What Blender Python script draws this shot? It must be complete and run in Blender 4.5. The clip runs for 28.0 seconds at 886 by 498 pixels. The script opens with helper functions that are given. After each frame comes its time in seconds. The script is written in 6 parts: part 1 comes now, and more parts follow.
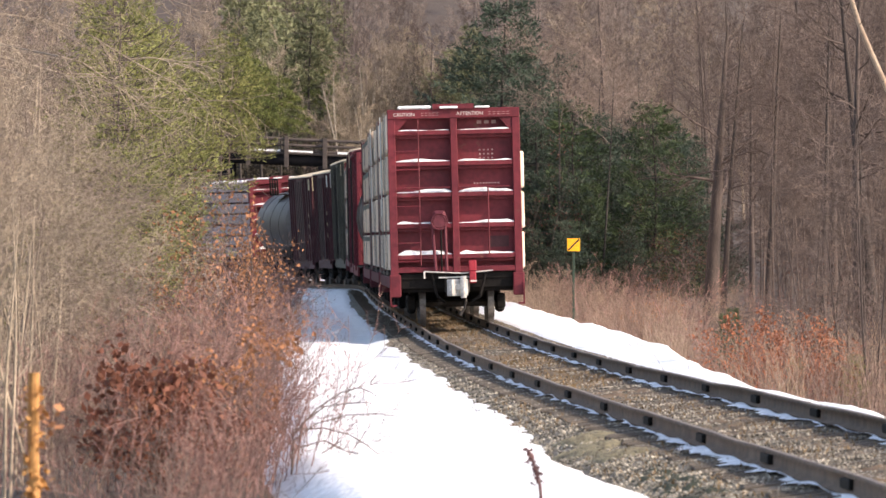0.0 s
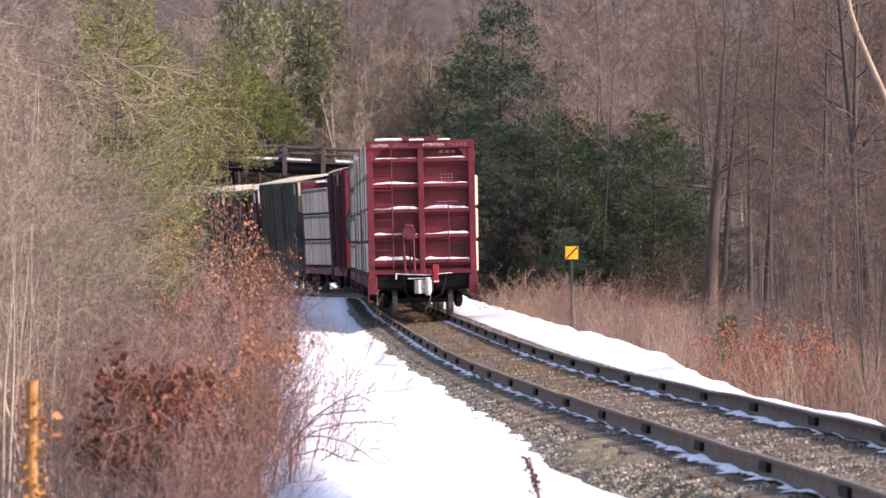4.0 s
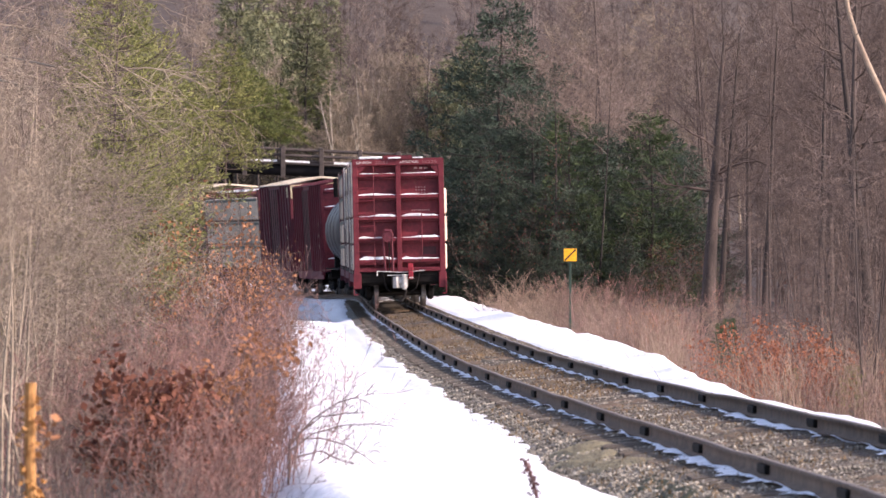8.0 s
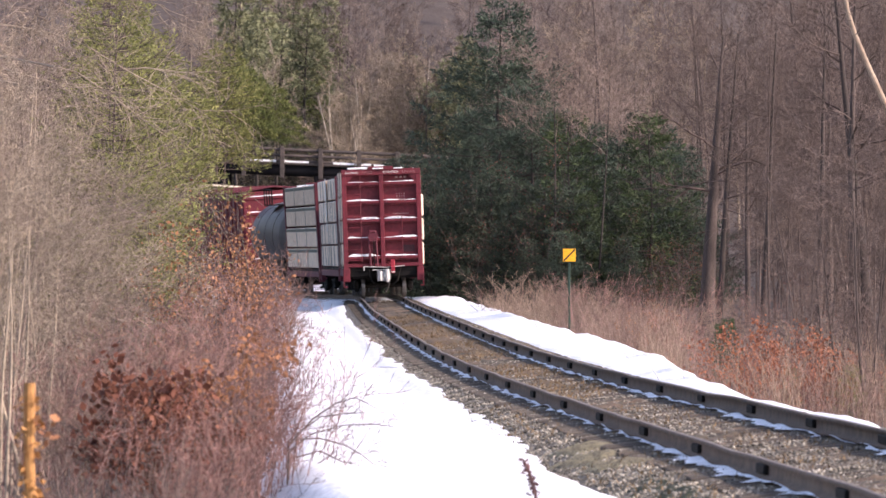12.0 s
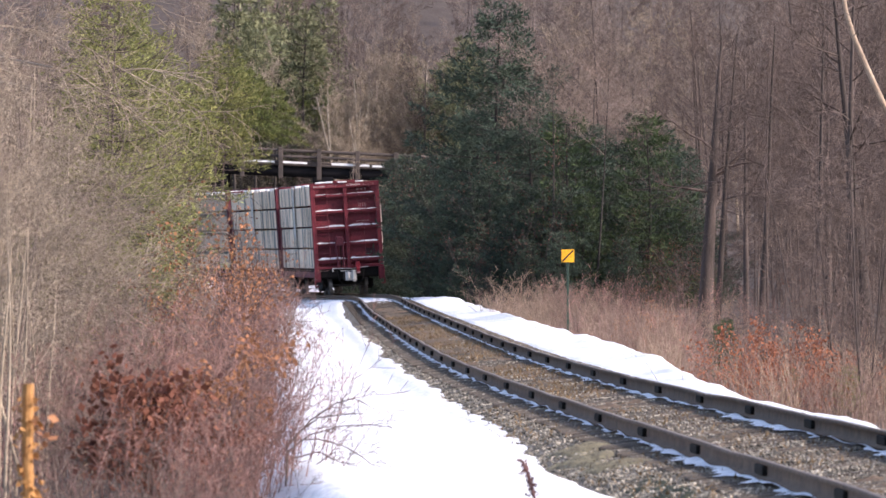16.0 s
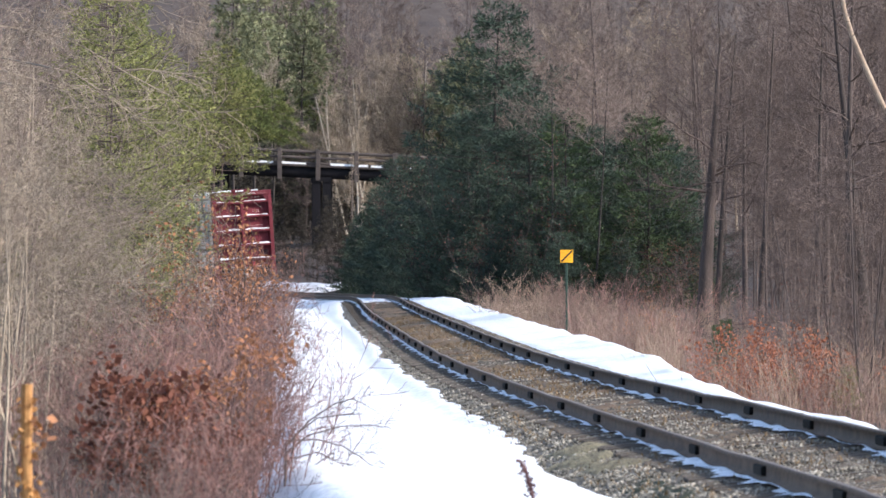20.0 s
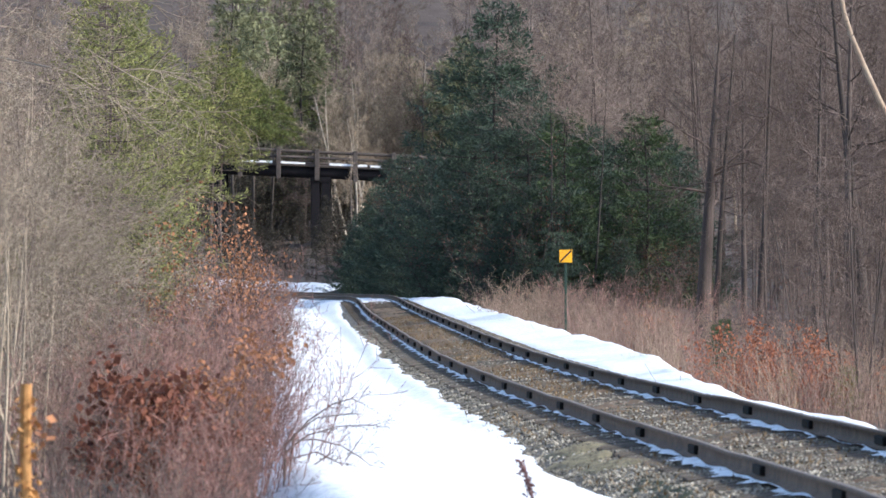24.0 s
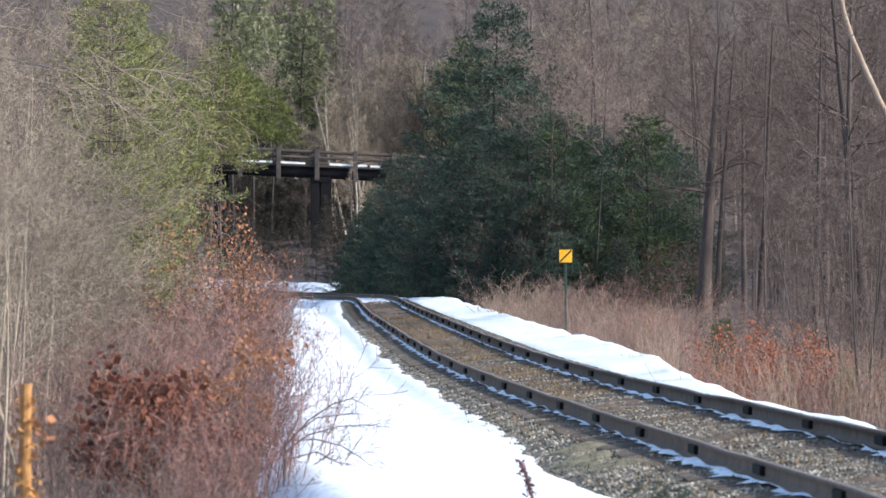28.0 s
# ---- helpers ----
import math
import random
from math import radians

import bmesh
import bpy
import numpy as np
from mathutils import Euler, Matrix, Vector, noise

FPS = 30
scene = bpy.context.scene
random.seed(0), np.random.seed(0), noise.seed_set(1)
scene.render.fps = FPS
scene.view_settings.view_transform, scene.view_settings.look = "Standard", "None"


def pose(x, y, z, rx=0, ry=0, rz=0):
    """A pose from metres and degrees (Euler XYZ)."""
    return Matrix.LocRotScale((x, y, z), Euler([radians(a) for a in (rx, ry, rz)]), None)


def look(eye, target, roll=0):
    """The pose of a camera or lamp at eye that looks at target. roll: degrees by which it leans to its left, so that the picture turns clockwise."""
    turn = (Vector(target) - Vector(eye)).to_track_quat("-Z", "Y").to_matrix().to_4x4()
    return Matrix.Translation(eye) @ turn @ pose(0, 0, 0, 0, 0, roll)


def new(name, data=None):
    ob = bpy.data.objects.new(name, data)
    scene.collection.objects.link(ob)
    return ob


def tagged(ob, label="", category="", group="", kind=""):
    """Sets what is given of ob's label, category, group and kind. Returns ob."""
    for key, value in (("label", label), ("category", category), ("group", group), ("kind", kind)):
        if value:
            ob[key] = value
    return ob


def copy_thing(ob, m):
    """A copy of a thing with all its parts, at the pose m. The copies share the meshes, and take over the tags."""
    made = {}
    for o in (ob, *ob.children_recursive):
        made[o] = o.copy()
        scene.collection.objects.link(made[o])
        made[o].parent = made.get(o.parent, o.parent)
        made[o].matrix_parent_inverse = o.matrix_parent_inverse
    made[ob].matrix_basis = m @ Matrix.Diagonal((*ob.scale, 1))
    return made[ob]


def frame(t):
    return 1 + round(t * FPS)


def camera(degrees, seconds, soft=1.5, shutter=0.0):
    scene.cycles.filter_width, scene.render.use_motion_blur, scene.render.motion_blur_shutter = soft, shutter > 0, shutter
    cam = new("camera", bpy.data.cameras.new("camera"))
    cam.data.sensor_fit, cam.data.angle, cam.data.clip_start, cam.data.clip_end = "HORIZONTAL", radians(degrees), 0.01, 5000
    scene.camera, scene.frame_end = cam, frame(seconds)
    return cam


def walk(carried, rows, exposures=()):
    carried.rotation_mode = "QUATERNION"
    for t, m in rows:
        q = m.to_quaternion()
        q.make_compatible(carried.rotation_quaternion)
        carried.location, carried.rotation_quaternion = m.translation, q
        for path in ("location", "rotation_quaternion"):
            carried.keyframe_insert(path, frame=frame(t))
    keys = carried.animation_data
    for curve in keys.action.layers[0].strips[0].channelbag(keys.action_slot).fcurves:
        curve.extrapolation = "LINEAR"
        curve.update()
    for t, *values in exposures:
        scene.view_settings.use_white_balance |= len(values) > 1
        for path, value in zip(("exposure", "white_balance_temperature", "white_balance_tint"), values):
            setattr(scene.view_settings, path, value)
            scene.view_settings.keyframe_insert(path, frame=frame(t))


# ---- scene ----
# ---------------- camera ----------------
LENS = 11500.0 / 784.0          # focal length over half the picture's width
EYE = (0.0, 0.0, 1.9)           # the left rail's top is z = 0
cam = camera(math.degrees(2 * math.atan(1 / LENS)), 28.0, soft=1.5)
cam.data.dof.use_dof, cam.data.dof.focus_distance, cam.data.dof.aperture_fstop = True, 140.0, 8.0


def aim(left, up):
    """Camera pose; swung to the left and tilted up by so many thousandths of a radian."""
    return pose(*EYE, 90 + math.degrees(0.001 * up), 0, math.degrees(0.001 * left))


SWING = ((0.0, 1.22, -1.30), (0.5, 1.20, -1.28), (1.0, 1.20, -1.12), (1.5, 1.13, -0.95), (2.0, 1.11, -0.77),
         (2.5, 1.09, -0.60), (3.0, 1.04, -0.42), (3.5, 0.98, -0.22), (4.2, 0.92, -0.02), (5.5, 0.85, 0.15), (7.0, 0.80, 0.17),
         (8.0, 0.70, 0.26), (9.5, 0.61, 0.28), (11.0, 0.58, 0.28), (12.5, 0.54, 0.29), (14.5, 0.40, 0.33),
         (16.0, 0.33, 0.40), (18.0, 0.26, 0.42), (20.0, 0.15, 0.46), (21.5, 0.13, 0.46), (23.5, 0.02, 0.44),
         (25.0, 0.01, 0.43), (28.0, 0.0, 0.43))
walk(cam, [(t, aim(r, d)) for t, r, d in SWING],
     exposures=[(0.0, 1.13, 7400, 16), (3.0, 1.09, 7000, 26), (11.0, 1.03, 6900, 25), (15.0, 1.01, 6700, 21), (17.0, 0.99, 6550, 18), (20.0, 0.96, 6200, 11), (28.0, 0.94, 6050, 8)])

# ---------------- sky and sun ----------------
SUN_EL, SUN_AZ = radians(31), radians(111)      # azimuth clockwise from the view (+y)
world = bpy.data.worlds.new("sky")
scene.world = world
world.use_nodes = True
wn = world.node_tree.nodes
sky = wn.new("ShaderNodeTexSky")
sky.sky_type, sky.sun_disc, sky.sun_elevation, sky.sun_rotation = "NISHITA", False, SUN_EL, SUN_AZ
sky.air_density, sky.dust_density = 1.0, 1.5
wn["Background"].inputs["Strength"].default_value = 0.15
world.node_tree.links.new(sky.outputs[0], wn["Background"].inputs["Color"])
sun = new("sun", bpy.data.lights.new("sun", "SUN"))
sun.data.energy, sun.data.angle, sun.data.color = 2.75, radians(0.53), (1.0, 0.93, 0.84)
sun_dir = Vector((math.sin(SUN_AZ) * math.cos(SUN_EL), math.cos(SUN_AZ) * math.cos(SUN_EL), math.sin(SUN_EL)))
sun.matrix_world = look(sun_dir * 60 + Vector((0, 150, 0)), (0, 150, 0))
# ---------------- materials ----------------
def mat(name, a, b=None, rough=0.8, metal=0.0, scale=3.0, fine=40.0, bump=0.0, spots=None, island=0.0, random_ob=0.0,
        thin=0.0, spec=0.3, stretch=(1, 1, 1)):
    """Two colours mixed by a coarse noise, darkened and lightened by a fine one; spots: (colour, scale, amount);
    island, random_ob: how far the value varies by piece."""
    m = bpy.data.materials.new(name)
    m.use_nodes = True
    nt = m.node_tree
    nd, lk = nt.nodes, nt.links.new
    bsdf = nd["Principled BSDF"]
    b = b or tuple(0.75 * c for c in a)
    tc = nd.new("ShaderNodeTexCoord")
    mp = nd.new("ShaderNodeMapping")
    mp.inputs["Scale"].default_value = stretch
    lk(tc.outputs["Object"], mp.inputs["Vector"])

    def noisy(sc, detail=4):
        n = nd.new("ShaderNodeTexNoise")
        n.inputs["Scale"].default_value, n.inputs["Detail"].default_value = sc, detail
        lk(mp.outputs[0], n.inputs["Vector"])
        return n

    def ramp(src, lo, hi):
        r = nd.new("ShaderNodeMapRange")
        r.inputs["From Min"].default_value, r.inputs["From Max"].default_value = lo, hi
        lk(src, r.inputs["Value"])
        return r.outputs[0]

    def mix(fac, c1, c2, how="MIX"):
        x = nd.new("ShaderNodeMix")
        x.data_type, x.blend_type = "RGBA", how
        for k, v in ((0, fac), (6, c1), (7, c2)):
            if isinstance(v, (float, int)):
                x.inputs[k].default_value = v
            elif isinstance(v, tuple):
                x.inputs[k].default_value = (*v, 1)
            else:
                lk(v, x.inputs[k])
        return x.outputs[2]

    coarse, small = noisy(scale), noisy(fine, 3)
    col = mix(ramp(coarse.outputs[0], 0.35, 0.65), a, b)
    g = ramp(small.outputs[0], 0.2, 0.8)
    gm = nd.new("ShaderNodeMapRange")
    gm.inputs["To Min"].default_value, gm.inputs["To Max"].default_value = 0.7, 1.3
    lk(g, gm.inputs["Value"])
    cc = nd.new("ShaderNodeCombineColor")
    for k in range(3):
        lk(gm.outputs[0], cc.inputs[k])
    col = mix(1.0, col, cc.outputs[0], "MULTIPLY")
    if spots:
        sp = noisy(spots[1], 6)
        col = mix(ramp(sp.outputs[0], 0.72 - spots[2], 0.78 - spots[2]), col, spots[0])
    for amount, node, socket in ((island, "ShaderNodeNewGeometry", "Random Per Island"), (random_ob, "ShaderNodeObjectInfo", "Random")):
        if amount:
            info = nd.new(node)
            hv = nd.new("ShaderNodeHueSaturation")
            mr = nd.new("ShaderNodeMapRange")
            mr.inputs["To Min"].default_value, mr.inputs["To Max"].default_value = 1 - amount, 1 + amount
            lk(info.outputs[socket], mr.inputs["Value"])
            lk(mr.outputs[0], hv.inputs["Value"])
            lk(col, hv.inputs["Color"])
            col = hv.outputs[0]
    lk(col, bsdf.inputs["Base Color"])
    bsdf.inputs["Roughness"].default_value, bsdf.inputs["Metallic"].default_value = rough, metal
    bsdf.inputs["Specular IOR Level"].default_value = spec
    if bump:
        bp = nd.new("ShaderNodeBump")
        bp.inputs["Strength"].default_value, bp.inputs["Distance"].default_value = bump, 0.03
        lk(small.outputs[0], bp.inputs["Height"])
        lk(bp.outputs[0], bsdf.inputs["Normal"])
    if thin:
        tr = nd.new("ShaderNodeBsdfTranslucent")
        ms = nd.new("ShaderNodeMixShader")
        ms.inputs[0].default_value = thin
        lk(col, tr.inputs["Color"])
        lk(bsdf.outputs[0], ms.inputs[1])
        lk(tr.outputs[0], ms.inputs[2])
        lk(ms.outputs[0], nd["Material Output"].inputs["Surface"])
    return m


LITTER = mat("leaf_litter", (0.070, 0.052, 0.042), (0.10, 0.078, 0.064), scale=0.6, fine=9, bump=0.6, spots=((0.07, 0.05, 0.035), 2.3, 0.12))
SNOW = mat("old_snow", (0.89, 0.90, 0.92), (0.84, 0.855, 0.885), rough=0.6, scale=0.8, fine=9, bump=0.8, spots=((0.55, 0.53, 0.50), 5.0, 0.02))
BALLAST = mat("ballast_stone", (0.16, 0.14, 0.11), (0.09, 0.08, 0.065), scale=1.2, fine=26, bump=1.0, spots=((0.40, 0.37, 0.31), 14, 0.15))
STONE = mat("crushed_stone", (0.42, 0.375, 0.30), (0.10, 0.09, 0.074), scale=2, fine=30, island=0.75)
GRASS = mat("dead_grass", (0.25, 0.165, 0.085), (0.18, 0.12, 0.065), scale=1.5, fine=30, island=0.4, thin=0.2)
RAILSIDE = mat("rusty_rail_steel", (0.145, 0.098, 0.070), (0.09, 0.062, 0.046), rough=0.8, metal=0.0, scale=4, fine=60, bump=0.2)
RAILTOP = mat("worn_rail_head", (0.20, 0.165, 0.14), (0.13, 0.105, 0.09), rough=0.65, metal=0.1, scale=5, fine=60)
TIE = mat("creosoted_tie", (0.085, 0.065, 0.05), (0.14, 0.115, 0.09), scale=2, fine=24, bump=0.5, random_ob=0.35, stretch=(1, 6, 6))
BARK = mat("grey_brown_bark", (0.085, 0.064, 0.058), (0.05, 0.039, 0.036), scale=1.5, fine=14, bump=0.6, random_ob=0.3, stretch=(3, 3, 0.5))
TWIG = mat("bare_twigs", (0.135, 0.099, 0.086), (0.09, 0.066, 0.058), scale=0.8, fine=12, island=0.35, random_ob=0.25)
TWIG_PALE = mat("pale_twigs", (0.35, 0.28, 0.21), (0.22, 0.175, 0.133), scale=0.8, fine=12, island=0.3, random_ob=0.2)
BRAMBLE = mat("red_brown_bramble", (0.275, 0.155, 0.132), (0.165, 0.094, 0.085), scale=0.8, fine=12, island=0.5, random_ob=0.4)
STRAW = mat("straw_stems", (0.36, 0.265, 0.195), (0.25, 0.18, 0.135), scale=0.8, fine=12, island=0.4)
OAKLEAF = mat("dry_oak_leaves", (0.38, 0.18, 0.09), (0.24, 0.105, 0.06), scale=1, fine=14, island=0.5, thin=0.35)
# oak leaf colour darkened to hold the shade beneath the pines
OAKSHADED = mat("oak_leaves_with_pine_shade", (0.15, 0.075, 0.058), (0.10, 0.055, 0.045), scale=1, fine=14, island=0.4, thin=0.3)
PINEBARK = mat("dark_pine_bark", (0.055, 0.045, 0.04), (0.035, 0.03, 0.028), scale=1.5, fine=14, bump=0.5)
OAKRED = mat("dry_red_leaves", (0.40, 0.15, 0.08), (0.28, 0.11, 0.065), scale=1, fine=14, island=0.4, thin=0.35)
NEEDLE = mat("pine_needles", (0.054, 0.075, 0.060), (0.072, 0.096, 0.066), scale=0.6, fine=9, island=0.3, random_ob=0.25, thin=0.2, spec=0.1)
OLIVE = mat("olive_cedar_sprays", (0.24, 0.235, 0.085), (0.17, 0.18, 0.065), scale=0.6, fine=9, island=0.45, random_ob=0.25, thin=0.35)
BIRCH = mat("pale_bark", (0.37, 0.29, 0.22), (0.28, 0.20, 0.15), scale=2, fine=16, bump=0.3)
RED = mat("faded_red_car_paint", (0.165, 0.023, 0.033), (0.125, 0.019, 0.028), rough=0.55, scale=1.2, fine=9, spots=((0.15, 0.045, 0.042), 3.1, 0.07))
RED_DULL = mat("dull_maroon_car_paint", (0.14, 0.028, 0.040), (0.095, 0.022, 0.033), rough=0.6, scale=1.2, fine=9, spots=((0.11, 0.04, 0.035), 3.1, 0.06))
# brown paint, darkened to carry the tree shadow on two boxcars
SHADED_BROWN = mat("brown_car_paint_with_shade", (0.080, 0.026, 0.031), (0.055, 0.020, 0.025), rough=0.6, scale=1.2, fine=9)
GREEN = mat("grey_green_car_paint", (0.09, 0.088, 0.068), (0.062, 0.06, 0.048), rough=0.6, scale=1.2, fine=9)
CREAM = mat("cream_panel", (0.55, 0.46, 0.30), (0.46, 0.37, 0.24), rough=0.6, scale=2, fine=12)
ROOF = mat("galvanised_roof", (0.62, 0.55, 0.45), (0.52, 0.45, 0.36), rough=0.6, metal=0.0, scale=1.5, fine=9)
TANKGREY = mat("grey_tank_paint", (0.125, 0.11, 0.105), (0.085, 0.075, 0.072), rough=0.5, scale=1.0, fine=6)
BLACK = mat("black_underframe", (0.010, 0.0095, 0.0095), (0.016, 0.014, 0.013), rough=0.8, spec=0.1, scale=3, fine=20)
STEEL = mat("worn_steel", (0.30, 0.28, 0.26), (0.18, 0.16, 0.15), rough=0.45, metal=0.7, scale=6, fine=40)
COUPLER = mat("pale_cast_coupler", (0.66, 0.64, 0.61), (0.42, 0.40, 0.38), rough=0.6, metal=0.1, scale=5, fine=30)
WRAP = mat("white_lumber_wrap", (0.95, 0.78, 0.62), (0.82, 0.66, 0.52), rough=0.5, scale=1.5, fine=7, bump=0.6, random_ob=0.12, spots=((0.20, 0.21, 0.20), 1.5, 0.18), stretch=(1, 0.7, 0.12))
WRAP_TAN = mat("tan_lumber_wrap", (0.76, 0.59, 0.44), (0.64, 0.49, 0.37), rough=0.6, scale=1.5, fine=7, bump=0.4, random_ob=0.12)
WRAP_PINK = mat("pink_grey_lumber_wrap", (0.58, 0.43, 0.42), (0.48, 0.36, 0.36), rough=0.6, scale=1.5, fine=7, bump=0.4, random_ob=0.10)
BAND = mat("dark_green_wrap_band", (0.12, 0.14, 0.11), (0.09, 0.10, 0.085), rough=0.6, scale=3, fine=12)
WHITE = mat("white_paint", (0.75, 0.72, 0.68), (0.62, 0.60, 0.57), rough=0.6, scale=4, fine=30)
YELLOW = mat("yellow_sign_paint", (0.85, 0.42, 0.02), (0.78, 0.36, 0.02), rough=0.5, scale=4, fine=20)
SIGNBLACK = mat("black_sign_paint", (0.02, 0.02, 0.02), (0.03, 0.03, 0.03), rough=0.5)
POSTGREEN = mat("green_post_paint", (0.03, 0.06, 0.045), (0.025, 0.045, 0.035), rough=0.6)
TIMBER = mat("weathered_timber", (0.10, 0.08, 0.073), (0.06, 0.05, 0.047), scale=1.2, fine=16, bump=0.5, stretch=(0.6, 3, 3))
# bridge timber darkened in colour for the shade on girders and piers
SHADED_TIMBER = mat("timber_with_shade_in_colour", (0.016, 0.015, 0.018), (0.012, 0.012, 0.014), spec=0.06, scale=1.2, fine=16, bump=0.5)
TAN_STAKE = mat("raw_wood_stake", (0.48, 0.25, 0.09), (0.38, 0.19, 0.07), scale=3, fine=20, bump=0.3)
SEED = mat("dark_seed_head", (0.12, 0.06, 0.06), (0.08, 0.04, 0.04), scale=6, fine=40)
GREYGREEN = mat("grey_green_needles", (0.23, 0.235, 0.135), (0.16, 0.17, 0.10), scale=0.6, fine=9, island=0.4, random_ob=0.25, thin=0.2, spec=0.1)
# needles with the deep shade around the overpass put into their colour
SHADEGREEN = mat("brownish_needles_with_shade", (0.060, 0.050, 0.040), (0.045, 0.040, 0.031), scale=0.6, fine=9, island=0.4, random_ob=0.3, spec=0.1)
FRESHGREEN = mat("fresh_green_boughs", (0.19, 0.20, 0.07), (0.10, 0.125, 0.05), scale=0.6, fine=9, island=0.4, thin=0.3, spec=0.1)
DEBRIS = mat("rusty_track_debris", (0.19, 0.115, 0.065), (0.09, 0.075, 0.05), scale=1.1, fine=26, bump=0.8, spots=((0.30, 0.24, 0.18), 12, 0.12))
OAKDARK = mat("dark_red_brown_leaves", (0.15, 0.055, 0.04), (0.23, 0.095, 0.058), scale=1, fine=14, island=0.5, thin=0.35)
TWIG_HILL = mat("hillside_twigs", (0.21, 0.165, 0.145), (0.135, 0.108, 0.097), scale=0.8, fine=12, island=0.35, random_ob=0.3)
MOSS = mat("dark_track_moss", (0.035, 0.040, 0.022), (0.055, 0.06, 0.035), scale=3, fine=40, bump=0.8)
PALEGRASS = mat("pale_flattened_grass", (0.34, 0.29, 0.17), (0.20, 0.165, 0.10), scale=2.5, fine=30, bump=1.0, spots=((0.10, 0.09, 0.06), 6, 0.14), stretch=(4, 1, 1))
PALEBARK = mat("pale_birch_bark", (0.55, 0.48, 0.40), (0.42, 0.36, 0.30), scale=1.5, fine=10, bump=0.3)
TWIG_ROSE = mat("greyish_rose_twigs", (0.235, 0.178, 0.15), (0.15, 0.112, 0.096), scale=0.8, fine=12, island=0.4, random_ob=0.25)
ROSE_STEM = mat("rosy_tan_stems", (0.27, 0.185, 0.152), (0.18, 0.122, 0.102), scale=0.8, fine=12, island=0.4)
# lighter copy of the pine green, with sunlight put into the colour
SUNLIT_GREEN = mat("green_boughs_with_sunlight", (0.085, 0.115, 0.052), (0.052, 0.075, 0.045), scale=0.6, fine=9, island=0.4, thin=0.3, spec=0.1)
# ---------------- mesh helpers ----------------
def link(name, me, material, parent=None, label=""):
    ob = new(name, me)
    if material is not None and not me.materials:
        me.materials.append(material)
    if parent is not None:
        ob.parent = parent
    if label:
        ob["label"] = label
    return ob


def part(name, bm, material, parent, label="", smooth=False):
    me = bpy.data.meshes.new(name)
    bm.to_mesh(me)
    bm.free()
    if smooth:
        me.polygons.foreach_set("use_smooth", [True] * len(me.polygons))
    return link(name, me, material, parent, label)


def arrays(name, v, f, material, parent=None, label="", smooth=False):
    """A mesh from vertex and face arrays (all faces of one size)."""
    v, f = np.asarray(v, np.float32), np.asarray(f, np.int32)
    me = bpy.data.meshes.new(name)
    n = f.shape[1]
    me.vertices.add(len(v)), me.loops.add(f.size), me.polygons.add(len(f))
    me.vertices.foreach_set("co", v.ravel())
    me.loops.foreach_set("vertex_index", f.ravel())
    me.polygons.foreach_set("loop_start", np.arange(0, f.size, n, dtype=np.int32))
    me.update(calc_edges=True)
    if smooth:
        me.polygons.foreach_set("use_smooth", [True] * len(f))
    return link(name, me, material, parent, label)


def box(bm, x0, x1, y0, y1, z0, z1, bevel=0.0):
    r = bmesh.ops.create_cube(bm, size=1.0)
    vs = r["verts"]
    bmesh.ops.scale(bm, vec=(x1 - x0, y1 - y0, z1 - z0), verts=vs)
    bmesh.ops.translate(bm, vec=((x0 + x1) / 2, (y0 + y1) / 2, (z0 + z1) / 2), verts=vs)
    if bevel:
        es = list({e for v in vs for e in v.link_edges})
        bmesh.ops.bevel(bm, geom=es, offset=bevel, segments=1, affect="EDGES", profile=0.5)
    return vs


def rod(bm, a, b, r0, r1=None, n=8):
    a, b = Vector(a), Vector(b)
    r = bmesh.ops.create_cone(bm, cap_ends=True, segments=n, radius1=r0, radius2=r0 if r1 is None else r1, depth=(b - a).length)
    q = (b - a).to_track_quat("Z", "Y").to_matrix().to_4x4()
    bmesh.ops.transform(bm, matrix=Matrix.Translation((a + b) / 2) @ q, verts=r["verts"])
    return r["verts"]


def boxes(*sizes, bevel=0.0):
    bm = bmesh.new()
    for s in sizes:
        box(bm, *s, bevel=bevel)
    return bm


def rods(*defs):
    bm = bmesh.new()
    for d in defs:
        rod(bm, *d)
    return bm


def empty(name, m=None, label="", category="", group="", kind=""):
    ob = new(name)
    if m is not None:
        ob.matrix_basis = m
    return tagged(ob, label, category, group, kind)


# ---------------- the line of the track ----------------
STEP = 0.5
S = np.arange(-250, 900, STEP)
TURN = np.interp(S, (65, 98, 128, 150, 238), (0.058, 0.046, 0.029, 0.0262, 0.0245)) + 0.00283 * np.clip(S - 247, 0, 180) + 0.0012 * np.clip(S - 290, 0, 100)
SX = np.cumsum(-np.sin(TURN)) * STEP
SY = np.cumsum(np.cos(TURN)) * STEP
_k = int(np.argmin(np.abs(S - 57)))
SX, SY = SX - SX[_k] + 3.8, SY - SY[_k] + 57
CANT = np.interp(S, (60, 77, 92, 127, 166, 208, 236), (0.18, 0.165, 0.13, 0.125, 0.14, 0.145, 0.06))        # how far the right rail is raised
RISE = np.interp(S, (204, 222, 236, 258, 276, 300), (0.0, 0.06, 0.15, 0.14, 0.05, 0.02))        # the low crest before the curve
LEAN = np.interp(S, (150, 236, 266, 285), (1.4, 1.2, 3.0, 4.0))        # how far the cars lean left, in degrees


def on_track(s, u=0.0):
    """The place on the track, u metres right of its middle."""
    x, y, h = np.interp(s, S, SX), np.interp(s, S, SY), np.interp(s, S, TURN)
    return x + u * np.cos(h), y + u * np.sin(h)


